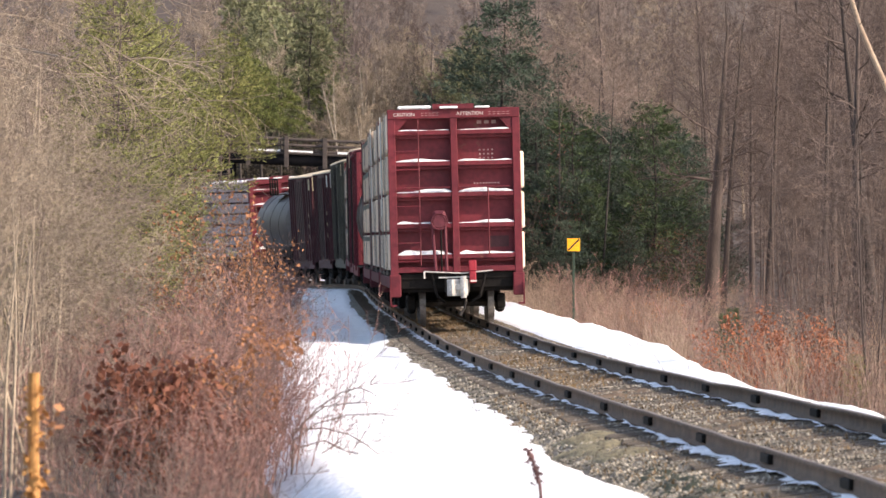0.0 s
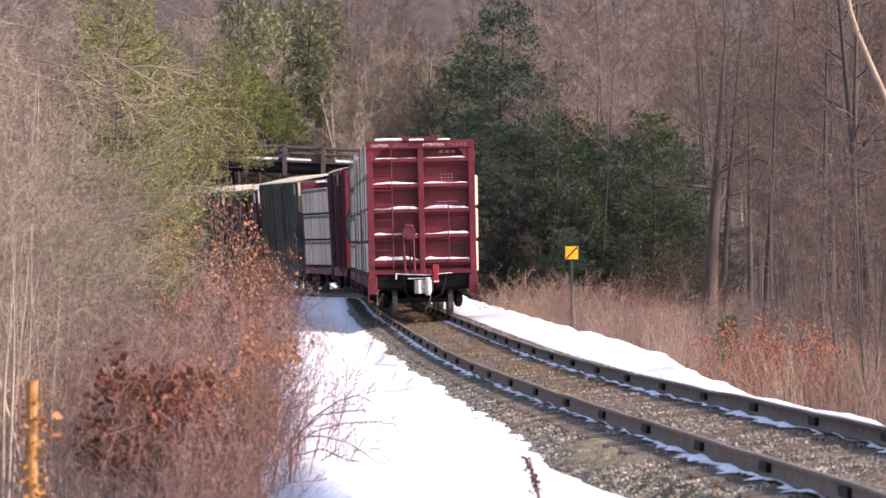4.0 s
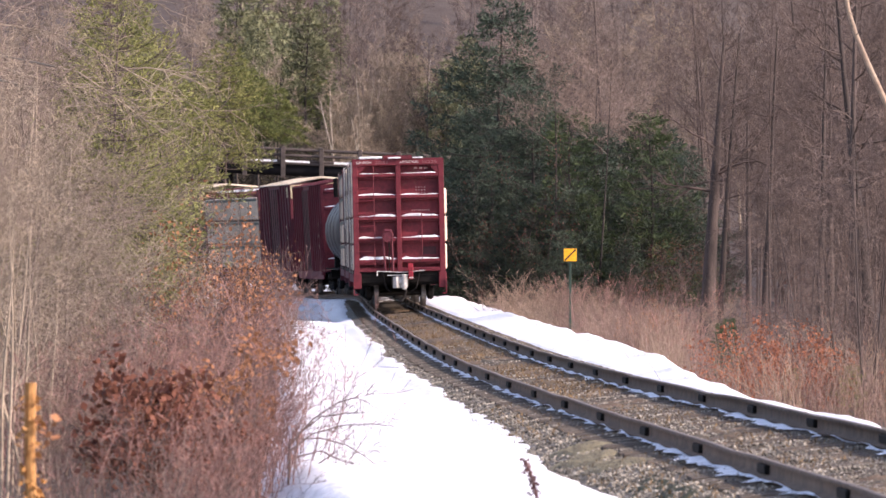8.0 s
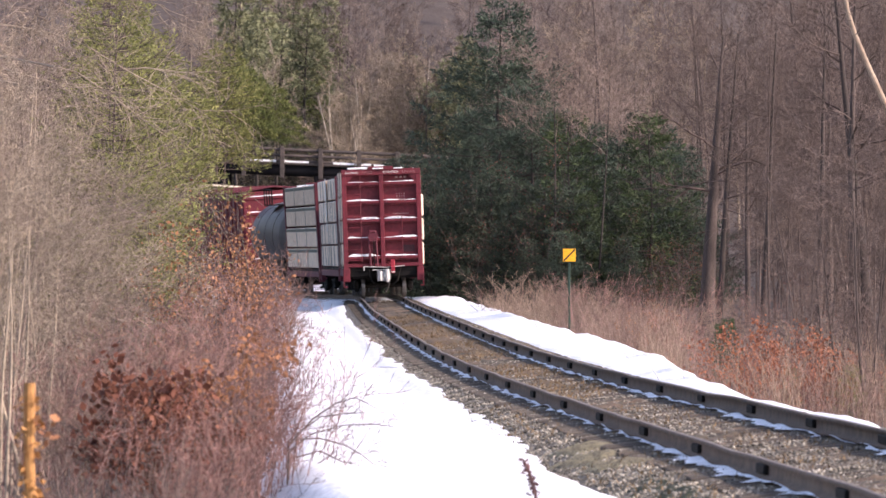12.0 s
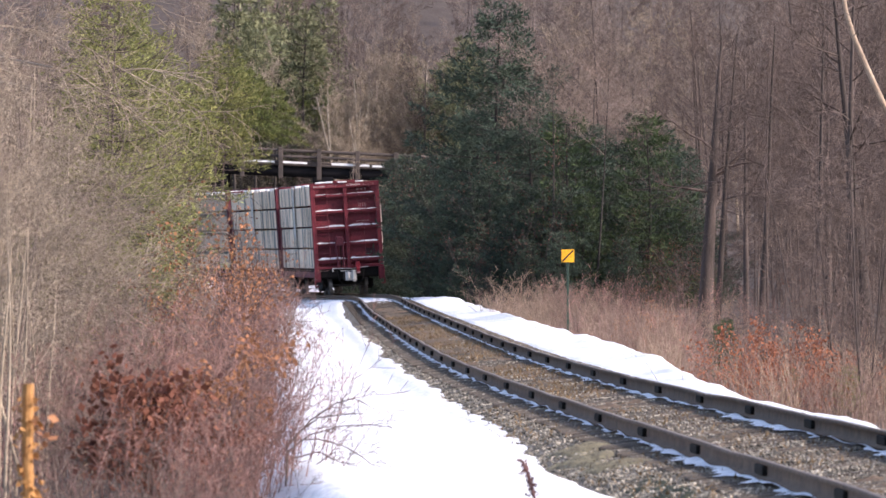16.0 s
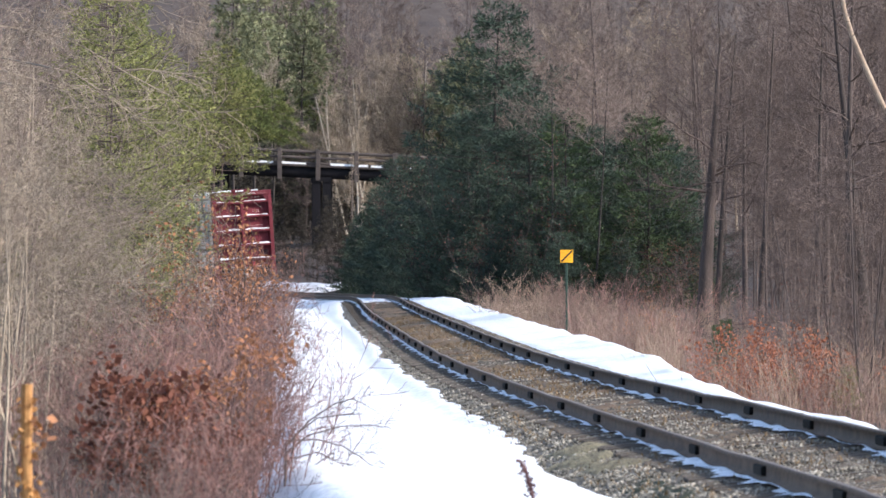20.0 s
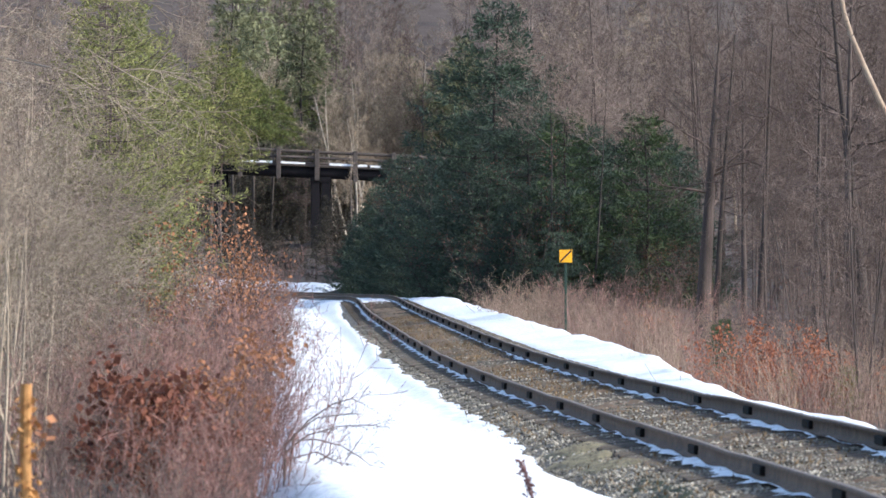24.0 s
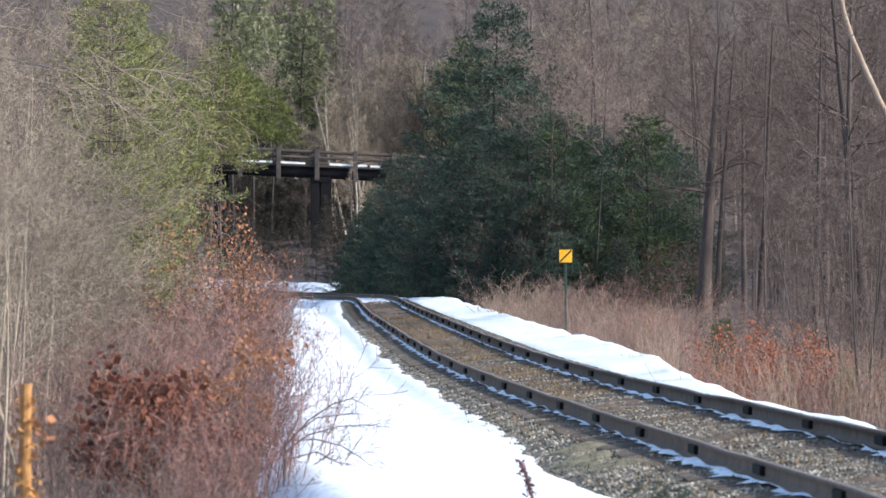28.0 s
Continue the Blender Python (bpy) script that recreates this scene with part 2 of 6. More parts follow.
def beside(x, y):
    """How far a place lies right of the track's middle, and at which s."""
    x, y = np.atleast_1d(np.asarray(x, float)), np.atleast_1d(np.asarray(y, float))
    k = np.empty(len(x), int)
    for i in range(0, len(x), 4000):
        d2 = (x[i:i + 4000, None] - SX[None, ::4]) ** 2 + (y[i:i + 4000, None] - SY[None, ::4]) ** 2
        k[i:i + 4000] = np.argmin(d2, 1) * 4
    u = (x - SX[k]) * np.cos(TURN[k]) + (y - SY[k]) * np.sin(TURN[k])
    far = np.hypot(x - SX[k], y - SY[k])
    return np.where(u < 0, -far, far), S[k]


def smooth01(v):
    v = np.clip(v, 0, 1)
    return v * v * (3 - 2 * v)


def wave(x, y, size, seed=0.0):
    """A cheap smooth unevenness between -1 and 1."""
    a = np.sin(x / size * 1.7 + 1.3 * np.sin(y / size + seed) + seed * 2.1)
    b = np.sin(y / size * 1.3 + 1.7 * np.sin(x / size * 0.8 + seed * 1.7) + seed)
    return 0.5 * (a + b)


def ground_z(x, y):
    x, y = np.atleast_1d(np.asarray(x, float)), np.atleast_1d(np.asarray(y, float))
    u, s = beside(x, y)
    left, right = smooth01((-u - 3) / 4), smooth01((u - 3) / 5)
    z = -0.62 + left * (-0.15) + right * 0.25
    z = z + (0.12 * wave(x, y, 5, 1) + 0.05 * wave(x, y, 1.7, 2)) * smooth01((np.abs(u) - 3) / 3)
    z = z + 1.2 * smooth01((u - 8) / 25) + 1.2 * smooth01((-u - 12) / 25)
    z = z + 1.0 * smooth01((y - 300) / 70) * smooth01((np.abs(u) - 6) / 10)
    z = z + 0.75 * smooth01((y - 285) / 45) * smooth01((u - 2.6) / 4)
    hill = 33 * smooth01((y - 425) / 190) + 8 * smooth01((np.abs(x) - 60) / 200) + 2.0 * wave(x, y, 45, 3) * smooth01((y - 420) / 100)
    z = z + hill * smooth01((np.abs(u) - 9) / 45)
    return z


def grid_faces(rows, cols):
    i = np.arange(rows - 1)[:, None] * cols + np.arange(cols - 1)[None, :]
    i = i.ravel()
    return np.stack([i, i + 1, i + 1 + cols, i + cols], 1)


# ---------------- ground, ballast, snow ----------------
gx = np.concatenate([[-3000, -1500, -800, -400, -260, -180, -130, -100, -80], np.arange(-66, 34, 0.8), [40, 50, 65, 80, 110, 150, 220, 350, 700, 1500, 3000]])
gy = np.concatenate([[-1500, -700, -300, -150, -90, -50, -20, 0], np.arange(12, 470, 1.6), [480, 500, 530, 570, 620, 680, 760, 900, 1300, 2000, 3500]])
GX, GY = np.meshgrid(gx, gy)
ground = arrays("ground", np.stack([GX.ravel(), GY.ravel(), ground_z(GX.ravel(), GY.ravel())], 1),
                grid_faces(len(gy), len(gx)), LITTER, smooth=True)
tagged(ground, "brown leaf-littered woodland floor beside the railway", "ground", kind="structure")


def strip(name, s0, s1, ds, us, height, material, edge=None):
    """A sheet along the track: us across, height(s, u) above the left rail's top; edge shifts the sides."""
    ss = np.arange(s0, s1 + ds, ds)
    us = np.asarray(us, float)
    SS, UU = np.meshgrid(ss, us, indexing="ij")
    if edge is not None:
        UU = edge(SS, UU)
    x, y = on_track(SS.ravel(), UU.ravel())
    return arrays(name, np.stack([x, y, height(SS.ravel(), UU.ravel())], 1), grid_faces(len(ss), len(us))[:, ::-1] * 1, material, smooth=True)


def cant_z(s, u):
    return np.interp(s, S, RISE) + np.interp(s, S, CANT) * np.clip((u + 0.75) / 1.5, -0.3, 1.3)


def ballast_z(s, u):
    a = np.abs(u)
    return cant_z(s, u) - 0.20 - 0.38 * smooth01((a - 1.1) / 1.5) + 0.022 * wave(u * 1.0, s, 0.5, 4)


ballast = strip("ballast", 20, 430, 0.5, np.linspace(-3.3, 3.3, 45), ballast_z, BALLAST)
tagged(ballast, "grey crushed-stone ballast bed with patches of melting snow", "ballast", kind="structure")


def left_edge(s):
    """Inner rim of the snow left of the track."""
    return -1.42 - 0.75 * smooth01((96 - s) / 42) + 0.42 * smooth01((72 - s) / 14) + 0.10 * wave(s, s * 0.3, 7, 7) + 0.05 * wave(s, s * 0.2, 1.6, 3) + 0.45 * smooth01((s - 236) / 24)


def snow_left_shape(s, u):
    return left_edge(s) - (-1.5 - u)


def snow_left_z(s, u):
    w = left_edge(s) - u
    bed = np.maximum(ballast_z(s, u), -0.44)
    return bed - 0.03 + 0.075 * smooth01(w / 0.22) + (0.05 * smooth01((w - 0.3) / 1.5) + 0.03 * wave(u * 1.5, s, 3.2, 5)) * smooth01(w / 0.9) + 0.012 * wave(u * 2, s, 0.5, 6) + 0.008 * wave(u * 3, s, 0.23, 2) - 0.5 * smooth01((w - 2.3 - 0.3 * smooth01((100 - s) / 30)) / 1.0) - 0.5 * smooth01((w - 3.6) / 1.0)


snow_left = strip("snow_bank", 20, 420, 0.4, np.linspace(-8.5, -1.5, 50), snow_left_z, SNOW, snow_left_shape)
tagged(snow_left, "bright white old snow bank beside the track", "snow", kind="structure")


def right_edge(s):
    return 1.22 + 0.08 * wave(s, s * 0.3, 4, 9) + 0.04 * wave(s, s * 0.2, 1.1, 2)


def snow_right_shape(s, u):
    return right_edge(s) + (u - 1.4) * (1.0 + 0.04 * wave(s, s * 0.4, 6, 5))


def snow_right_z(s, u):
    w = u - right_edge(s)
    return cant_z(s, 0.75 + 0 * u) - 0.26 + 0.10 * smooth01(w / 0.3) + 0.16 * smooth01((w - 0.2) / 1.6) + 0.025 * wave(u * 2, s, 1.9, 8) + 0.01 * wave(u, s, 0.5, 1) - 0.8 * smooth01((w - 0.2 - 1.65 * smooth01((s - 69) / 67) * (1 - 0.2 * smooth01((s - 100) / 40)) * (1 - 0.8 * smooth01((s - 242) / 24)) - 0.16 * np.exp(-((s - 75) / 7.0) ** 2)) / 0.7)


snow_right = strip("snow_verge", 20, 420, 0.4, np.linspace(1.4, 4.6, 26), snow_right_z, SNOW, snow_right_shape)
tagged(snow_right, "white old snow strip between rail and brush", "snow", kind="structure")

# thin snow lines left lying along the foot of each rail
for side in (-1, 1):
    for inner in (-1, 1):
        def line_shape(s, u, side=side, inner=inner):
            gap = 0.075 if inner * side > 0 else 0.085
            w = 0.015 + ((0.11 + 0.08 * smooth01((95 - s) / 40)) if inner < 0 else 0.08) * np.clip(0.7 * wave(s, s * 0.37, 4.1, side * 2 + inner) + 0.5 * wave(s, s * 0.3, 0.9, side) + 0.35 * wave(s, s * 0.9, 0.31, inner) + 0.4 + (0.1 if inner < 0 else -0.35), 0, 1)
            w = w * (0.55 + 0.9 * np.random.default_rng(7).random(s.shape))
            return side * 0.75 + inner * (gap + u * w)

        def line_z(s, u):
            return ballast_z(s, u) + 0.045
        ob = strip("rail_foot_snow", 45, 300, 0.15, [0, 0.5, 1.0], line_z, SNOW, line_shape)
        tagged(ob, "thin line of melting snow along the rail foot", "snow", kind="structure")

def middle_snow_z(s, u):
    cover = 0.5 * wave(s, u * 5, 1.3, 6) + 0.4 * wave(s * 1.2, u * 8, 0.47, 3) + smooth01((s - 236) / 22) * 1.1 - 0.75
    return ballast_z(s, u) + np.clip(0.12 * cover, -0.08, 0.05) - 0.1 * smooth01((np.abs(u) - 0.45) / 0.2) + 0.01


ob = strip("track_snow", 225, 300, 0.2, np.linspace(-0.64, 0.64, 21), middle_snow_z, SNOW)
tagged(ob, "patches of melting snow between the far rails", "snow", kind="structure")

# rusty leaf debris lying between the rails
def debris_z(s, u):
    hump = 0.028 * wave(s, u * 4, 1.9, 4) + 0.03 * wave(s * 1.3, u * 5, 0.43, 2) + 0.02 * wave(s * 0.8, u * 9, 0.17, 5) - 0.010 + 0.025 * smooth01((s - 85) / 50)
    return ballast_z(s, u) + np.clip(hump, -0.05, 0.045) - 0.08 * smooth01((np.abs(u) - 0.35) / 0.3)


ob = strip("track_debris", 45, 224, 0.2, np.linspace(-0.66, 0.66, 23), debris_z, DEBRIS)
tagged(ob, "rust-brown dead leaves and grit between the rails", "debris", kind="structure")

# ---------------- rails, ties, stones ----------------
track = empty("railway_track", label="single railway track of worn rails on creosoted ties", category="track", kind="structure")
PROFILE = ((-0.075, -0.172), (-0.075, -0.155), (-0.012, -0.135), (-0.010, -0.045), (-0.036, -0.035), (-0.036, -0.008), (-0.028, 0.0),
           (0.028, 0.0), (0.036, -0.008), (0.036, -0.035), (0.010, -0.045), (0.012, -0.135), (0.075, -0.155), (0.075, -0.172))


def rail(u0):
    ss = np.arange(15, 620, 1.0)
    dip = -0.014 * np.exp(-((ss - (3 if u0 > 0 else 9)) % 11.9 - 5.95) ** 2 / 1.5) + 0.006 * wave(ss, ss * 0.2, 2.6, u0)
    v = []
    for pu, pz in PROFILE:
        x, y = on_track(ss, u0 + pu + 0.006 * wave(ss, ss * 0.3, 3.7, u0 + 1))
        v.append(np.stack([x, y, cant_z(ss, u0) + pz + dip], 1))
    v = np.stack(v, 1).reshape(-1, 3)
    f = grid_faces(len(ss), len(PROFILE))
    ob = arrays("rail", v, f, RAILSIDE, track)
    ob.data.materials.append(RAILTOP)
    ob.data.polygons.foreach_set("material_index", (np.arange(len(f)) % (len(PROFILE) - 1) == 6).astype(np.int32))
    return ob


rails = [rail(-0.75), rail(0.75)]

tie_me = None
for i, s in enumerate(np.arange(42, 330, 0.52)):
    x, y = on_track(s)
    h, e = np.interp(s, S, TURN), np.interp(s, S, CANT)
    if i < 300:
        if tie_me is None:
            bm = boxes((-1.3, 1.3, -0.115, 0.115, -0.36, -0.178), bevel=0.012)
            tie_me = bpy.data.meshes.new("tie")
            bm.to_mesh(tie_me), bm.free()
            tie_me.materials.append(TIE)
        ob = new("tie", tie_me)
        ob.parent = track
        ob.matrix_basis = pose(x + random.uniform(-0.04, 0.04), y, e / 2 + float(np.interp(s, S, RISE)), 0, -math.degrees(math.atan(e / 1.5)), math.degrees(h) + random.uniform(-1.2, 1.2))
bm = bmesh.new()
for s in np.arange(42 + 300 * 0.52, 430, 0.52):
    x, y = on_track(s)
    h, e = np.interp(s, S, TURN), np.interp(s, S, CANT)
    vs = box(bm, -1.3, 1.3, -0.115, 0.115, -0.36, -0.178)
    bmesh.ops.transform(bm, matrix=pose(x, y, e / 2 + float(np.interp(s, S, RISE)), 0, -math.degrees(math.atan(e / 1.5)), math.degrees(h)), verts=vs)
tagged(part("far_ties", bm, TIE, track), kind="stuff")

joint = boxes((-0.055, 0.055, -0.33, 0.33, -0.135, -0.045), bevel=0.01)
joint_me = bpy.data.meshes.new("joint_bar")
joint.to_mesh(joint_me), joint.free()
joint_me.materials.append(BLACK)
for u0 in (-0.75, 0.75):
    for s in np.arange(47 + (3 if u0 > 0 else 0), 240, 6.2):
        x, y = on_track(s, u0)
        ob = new("joint_bar", joint_me)
        ob.parent = track
        ob.matrix_basis = pose(x, y, float(cant_z(s, u0)), 0, 0, math.degrees(np.interp(s, S, TURN)))


def stones(name, n, s0, s1, u0, u1, size, seed):
    """Loose stones on the ballast, as squashed octahedra."""
    rng = np.random.default_rng(seed)
    s = s0 + (s1 - s0) * rng.random(n) ** 1.6
    u = u0 + (u1 - u0) * rng.random(n)
    keep = np.abs(np.abs(u) - 0.75) > 0.1
    s, u = s[keep], u[keep]
    n = len(s)
    x, y = on_track(s, u)
    z = ballast_z(s, u)
    base = np.array([[1, 0, 0], [0, 1, 0], [-1, 0, 0], [0, -1, 0], [0, 0, 0.8], [0, 0, -0.8]])
    tri = np.array([[0, 1, 4], [1, 2, 4], [2, 3, 4], [3, 0, 4], [1, 0, 5], [2, 1, 5], [3, 2, 5], [0, 3, 5]])
    r = size * (0.5 + rng.random(n))
    a = rng.random(n) * 6.28
    p = base[None] * (0.7 + 0.6 * rng.random((n, 6, 1))) * r[:, None, None]
    c, si = np.cos(a)[:, None], np.sin(a)[:, None]
    v = np.stack([p[:, :, 0] * c - p[:, :, 1] * si + x[:, None], p[:, :, 0] * si + p[:, :, 1] * c + y[:, None], p[:, :, 2] + z[:, None] + 0.012], 2)
    f = (tri[None] + 6 * np.arange(n)[:, None, None]).reshape(-1, 3)
    return arrays(name, v.reshape(-1, 3), f, STONE)


tagged(stones("ballast_stones", 70000, 50, 190, -2.3, 1.5, 0.0155, 5), "loose grey and tan crushed stones on the ballast", "stones", kind="stuff")


def tufts(name, n, s0, s1, u0, u1, high, m, seed):
    """Short dead grass blades between the rails."""
    rng = np.random.default_rng(seed)
    s, u = s0 + (s1 - s0) * rng.random(n), u0 + (u1 - u0) * rng.random(n)
    keep = wave(s, u * 3, 4.0, 2) + 0.6 * rng.random(n) > 0.1
    s, u = s[keep], u[keep]
    n = len(s)
    x, y = on_track(s, u)
    z = ballast_z(s, u)
    a, h = rng.random(n) * 6.28, high * (0.4 + rng.random(n))
    dx, dy = np.cos(a), np.sin(a)
    v = np.stack([np.stack([x - dx * 0.012, y - dy * 0.012, z], 1), np.stack([x + dx * 0.012, y + dy * 0.012, z], 1),
                  np.stack([x + dy * h * 0.8 + rng.normal(size=n) * 0.03, y + dx * h * 0.8, z + h], 1)], 1)
    return arrays(name, v.reshape(-1, 3), np.arange(3 * n).reshape(-1, 3), m)


tagged(tufts("dead_grass", 9000, 88, 200, -0.6, 0.62, 0.07, GRASS, 8), "short orange-brown dead grass between the rails", "grass", kind="stuff")
tagged(tufts("dead_grass_verge", 2500, 50, 90, -1.9, 0.6, 0.06, GRASS, 9), "sparse dead grass on the ballast", "grass", kind="stuff")


def snow_weeds(n=1100, seed=14):
    """Fine weed stems that stand out of the snow bank."""
    rng = np.random.default_rng(seed)
    s, w = 105 + 115 * rng.random(n), 1.0 + 1.5 * rng.random(n) ** 0.6
    keep = wave(s, w * 4, 3.1, 5) + 0.7 * rng.random(n) > 0.45
    s, u = s[keep], left_edge(s[keep]) - w[keep]
    x, y = on_track(s, u)
    h = 0.10 + 0.16 * rng.random(len(s))
    p0 = np.stack([x, y, snow_left_z(s, u) - 0.03], 1)
    p1 = p0 + np.stack([rng.normal(size=len(s)) * 0.07, rng.normal(size=len(s)) * 0.05, h], 1)
    v, f = prisms(p0, p1, np.full(len(s), 0.004), np.full(len(s), 0.002))
    return arrays("snow_weeds", v, f, TWIG)


def far_snow_z(s, u):
    x, y = on_track(s, u)
    rim = np.minimum(u - 4.7, 7.2 - u) + 0.55 * wave(s, u * 2, 1.7, 3) + 0.45 * wave(s, u * 3, 0.6, 1)
    rim = np.minimum(rim, np.minimum(s - 313, 340 - s) * 0.35)
    return ground_z(x, y) - 0.06 + 0.16 * smooth01(rim / 0.6)


far_snow = strip("snow_patch", 302, 342, 0.25, np.linspace(4.2, 8.0, 24), far_snow_z, SNOW)
tagged(far_snow, "ragged patch of old snow beyond the curve", "snow", kind="structure")
tagged(tufts("rail_side_weeds", 1500, 70, 230, 0.86, 1.15, 0.06, GRASS, 10), "thin tufts of dead weeds beside the rail", "weeds", kind="stuff")
# ---------------- timber overpass ----------------
def overpass(d=371.0):
    k = d / 11500.0

    def at(px):                       # metres across at the bridge's distance
        return (px - 784) * k
    ob = empty("timber_overpass", pose(0, d, 0), "dark timber road bridge with railing and snowy kerb", "bridge")
    x0, x1, fall = -46.0, 0.5, -0.046      # the deck falls to the right

    def dz(x):
        return fall * (x - at(410)) if x > -26 else fall * (-26 - at(410)) - 0.01 * (x + 26)

    def beam(name, y0, y1, z0, z1, m, label=""):
        """One long timber that follows the deck's fall."""
        xs = np.arange(x0, x1, 2.2)
        ring = ((y0, z0), (y1, z0), (y1, z1), (y0, z1))
        v = [(x, y, z + dz(x)) for x in xs for y, z in ring]
        f = [(4 * i + k, 4 * i + (k + 1) % 4, 4 * i + 4 + (k + 1) % 4, 4 * i + 4 + k) for i in range(len(xs) - 1) for k in range(4)]
        n = 4 * len(xs)
        return arrays(name, v, f + [(3, 2, 1, 0), (n - 4, n - 3, n - 2, n - 1)], m, ob, label)
    beam("girder", 0.0, 0.35, 6.35, 6.95, SHADED_TIMBER)
    beam("girder", 3.2, 3.55, 6.35, 6.95, SHADED_TIMBER)
    beam("deck", -0.15, 6.4, 6.95, 7.08, TIMBER)
    beam("kerb_timber", -0.12, 0.15, 7.08, 7.24, TIMBER)
    sb = bmesh.new()
    for a, b in ((428, 482), (495, 540), (583, 650), (655, 676), (697, 703), (722, 726)):
        n = 5
        for i in range(n):
            p, q = at(a + (b - a) * i / n), at(a + (b - a) * (i + 1) / n)
            vs = box(sb, p, q, -0.135, 0.12, 7.09, 7.20 + random.uniform(-0.02, 0.03))
            for v in vs:
                v.co.z += dz(v.co.x)
    tagged(part("kerb_snow", sb, SNOW, ob, "line of white snow on the kerb"), kind="stuff")
    beam("top_rail", -0.20, -0.12, 7.72, 7.90, TIMBER)
    beam("middle_rail", -0.20, -0.12, 7.40, 7.56, TIMBER)
    for px in range(425, 780, 68):
        x = at(px)
        part("railing_post", boxes((x - 0.13, x + 0.13, -0.36, -0.21, 6.2 + dz(x), 7.98 + dz(x)), bevel=0.02), TIMBER, ob)
    for x in np.arange(-44, at(420), 2.2):
        part("railing_post", boxes((x - 0.13, x + 0.13, -0.36, -0.21, 6.2 + dz(x), 7.98 + dz(x)), bevel=0.02), TIMBER, ob)
    for px, w in ((567, 0.55), (389, 0.32)):
        x = at(px)
        for y in (0.2, 2.4, 4.6):
            g = float(ground_z(x, d + y)[0])
            bm = boxes((x - w, x - 0.06, y - 0.2, y + 0.2, g - 0.3, 6.35 + dz(x)), (x + 0.06, x + w, y - 0.2, y + 0.2, g - 0.3, 6.35 + dz(x)), bevel=0.02)
            part("pier_post", bm, SHADED_TIMBER, ob)
        for z in (3.2, 5.9):
            part("pier_brace", boxes((x - w - 0.04, x + w + 0.04, -0.06, -0.005, z, z + 0.27)), SHADED_TIMBER, ob)
    for x in (-33.0, -40.0):
        g = float(ground_z(x, d)[0])
        part("pier_post", boxes((x - 0.5, x + 0.5, 0, 5, g - 0.3, 6.35 + dz(x)), bevel=0.03), SHADED_TIMBER, ob)
    return ob


overpass()
# ---------------- railway cars ----------------
# car space: origin on the rails under the car's middle, +y the way it travels, rear end at -length / 2
def wheelset_mesh():
    bm = bmesh.new()
    for side in (-1, 1):
        rod(bm, (side * 0.68, 0, 0), (side * 0.725, 0, 0), 0.487, n=24)
        rod(bm, (side * 0.725, 0, 0), (side * 0.815, 0, 0), 0.457, 0.45, n=24)
        rod(bm, (side * 0.815, 0, 0), (side * 0.83, 0, 0), 0.36, 0.30, n=20)
        for i in range(6):
            a = i * math.pi / 3
            box(bm, side * 0.831 - 0.006, side * 0.831 + 0.006, math.cos(a) * 0.2 - 0.03, math.cos(a) * 0.2 + 0.03, math.sin(a) * 0.2 - 0.03, math.sin(a) * 0.2 + 0.03)
    rod(bm, (-1.02, 0, 0), (1.02, 0, 0), 0.08, n=12)
    me = bpy.data.meshes.new("wheelset")
    bm.to_mesh(me), bm.free()
    me.materials.append(STEEL_DARK), me.materials.append(TREAD)
    for p in me.polygons:
        c = p.center
        if 0.70 < abs(c.x) < 0.815 and math.hypot(c.y, c.z) > 0.43:
            p.material_index = 1
    return me


STEEL_DARK = mat("dark_wheel_steel", (0.055, 0.046, 0.041), (0.032, 0.027, 0.025), rough=0.55, metal=0.5, scale=4, fine=30)
TREAD = mat("bright_wheel_tread", (0.24, 0.22, 0.21), (0.13, 0.12, 0.11), rough=0.45, metal=0.4, scale=5, fine=30)
WHEEL = wheelset_mesh()
WHEELS = []


def running_gear(ob, length):
    for y in (-length / 2 + 2.6, length / 2 - 2.6):
        bm = bmesh.new()
        for side in (-1, 1):
            x = side * 0.98
            box(bm, x - 0.09, x + 0.09, -1.15, 1.15, 0.52, 0.66, bevel=0.03)
            box(bm, x - 0.09, x + 0.09, -0.5, 0.5, 0.24, 0.52, bevel=0.05)
            for yy in (-0.9, 0.9):
                box(bm, x - 0.10, x + 0.10, yy - 0.17, yy + 0.17, 0.33, 0.62, bevel=0.03)
            for yy in (-0.16, 0.0, 0.16):
                rod(bm, (x, yy, 0.26), (x, yy, 0.62), 0.07, n=8)
        box(bm, -1.0, 1.0, -0.2, 0.2, 0.5, 0.78, bevel=0.03)
        truck = part("truck_frame", bm, BLACK, ob)
        truck.location = (0, y, 0)
        for yy in (-0.9, 0.9):
            w = link("wheelset", WHEEL, None, truck)
            w.location = (0, yy, 0.457)
            WHEELS.append((w, yy))
    bm = boxes((-0.22, 0.22, -length / 2 + 0.25, length / 2 - 0.25, 0.62, 1.02), (-1.3, 1.3, -length / 2 + 0.75, -length / 2 + 0.95, 0.72, 1.02),
               (-1.3, 1.3, length / 2 - 0.95, length / 2 - 0.75, 0.72, 1.02), (-0.5, 0.5, -1.6, 1.6, 0.45, 0.65), (0.5, 1.1, 1.0, 2.4, 0.5, 0.95))
    part("underframe", bm, BLACK, ob)
    for sgn in (-1, 1):
        coupler(ob, sgn * length / 2, sgn)


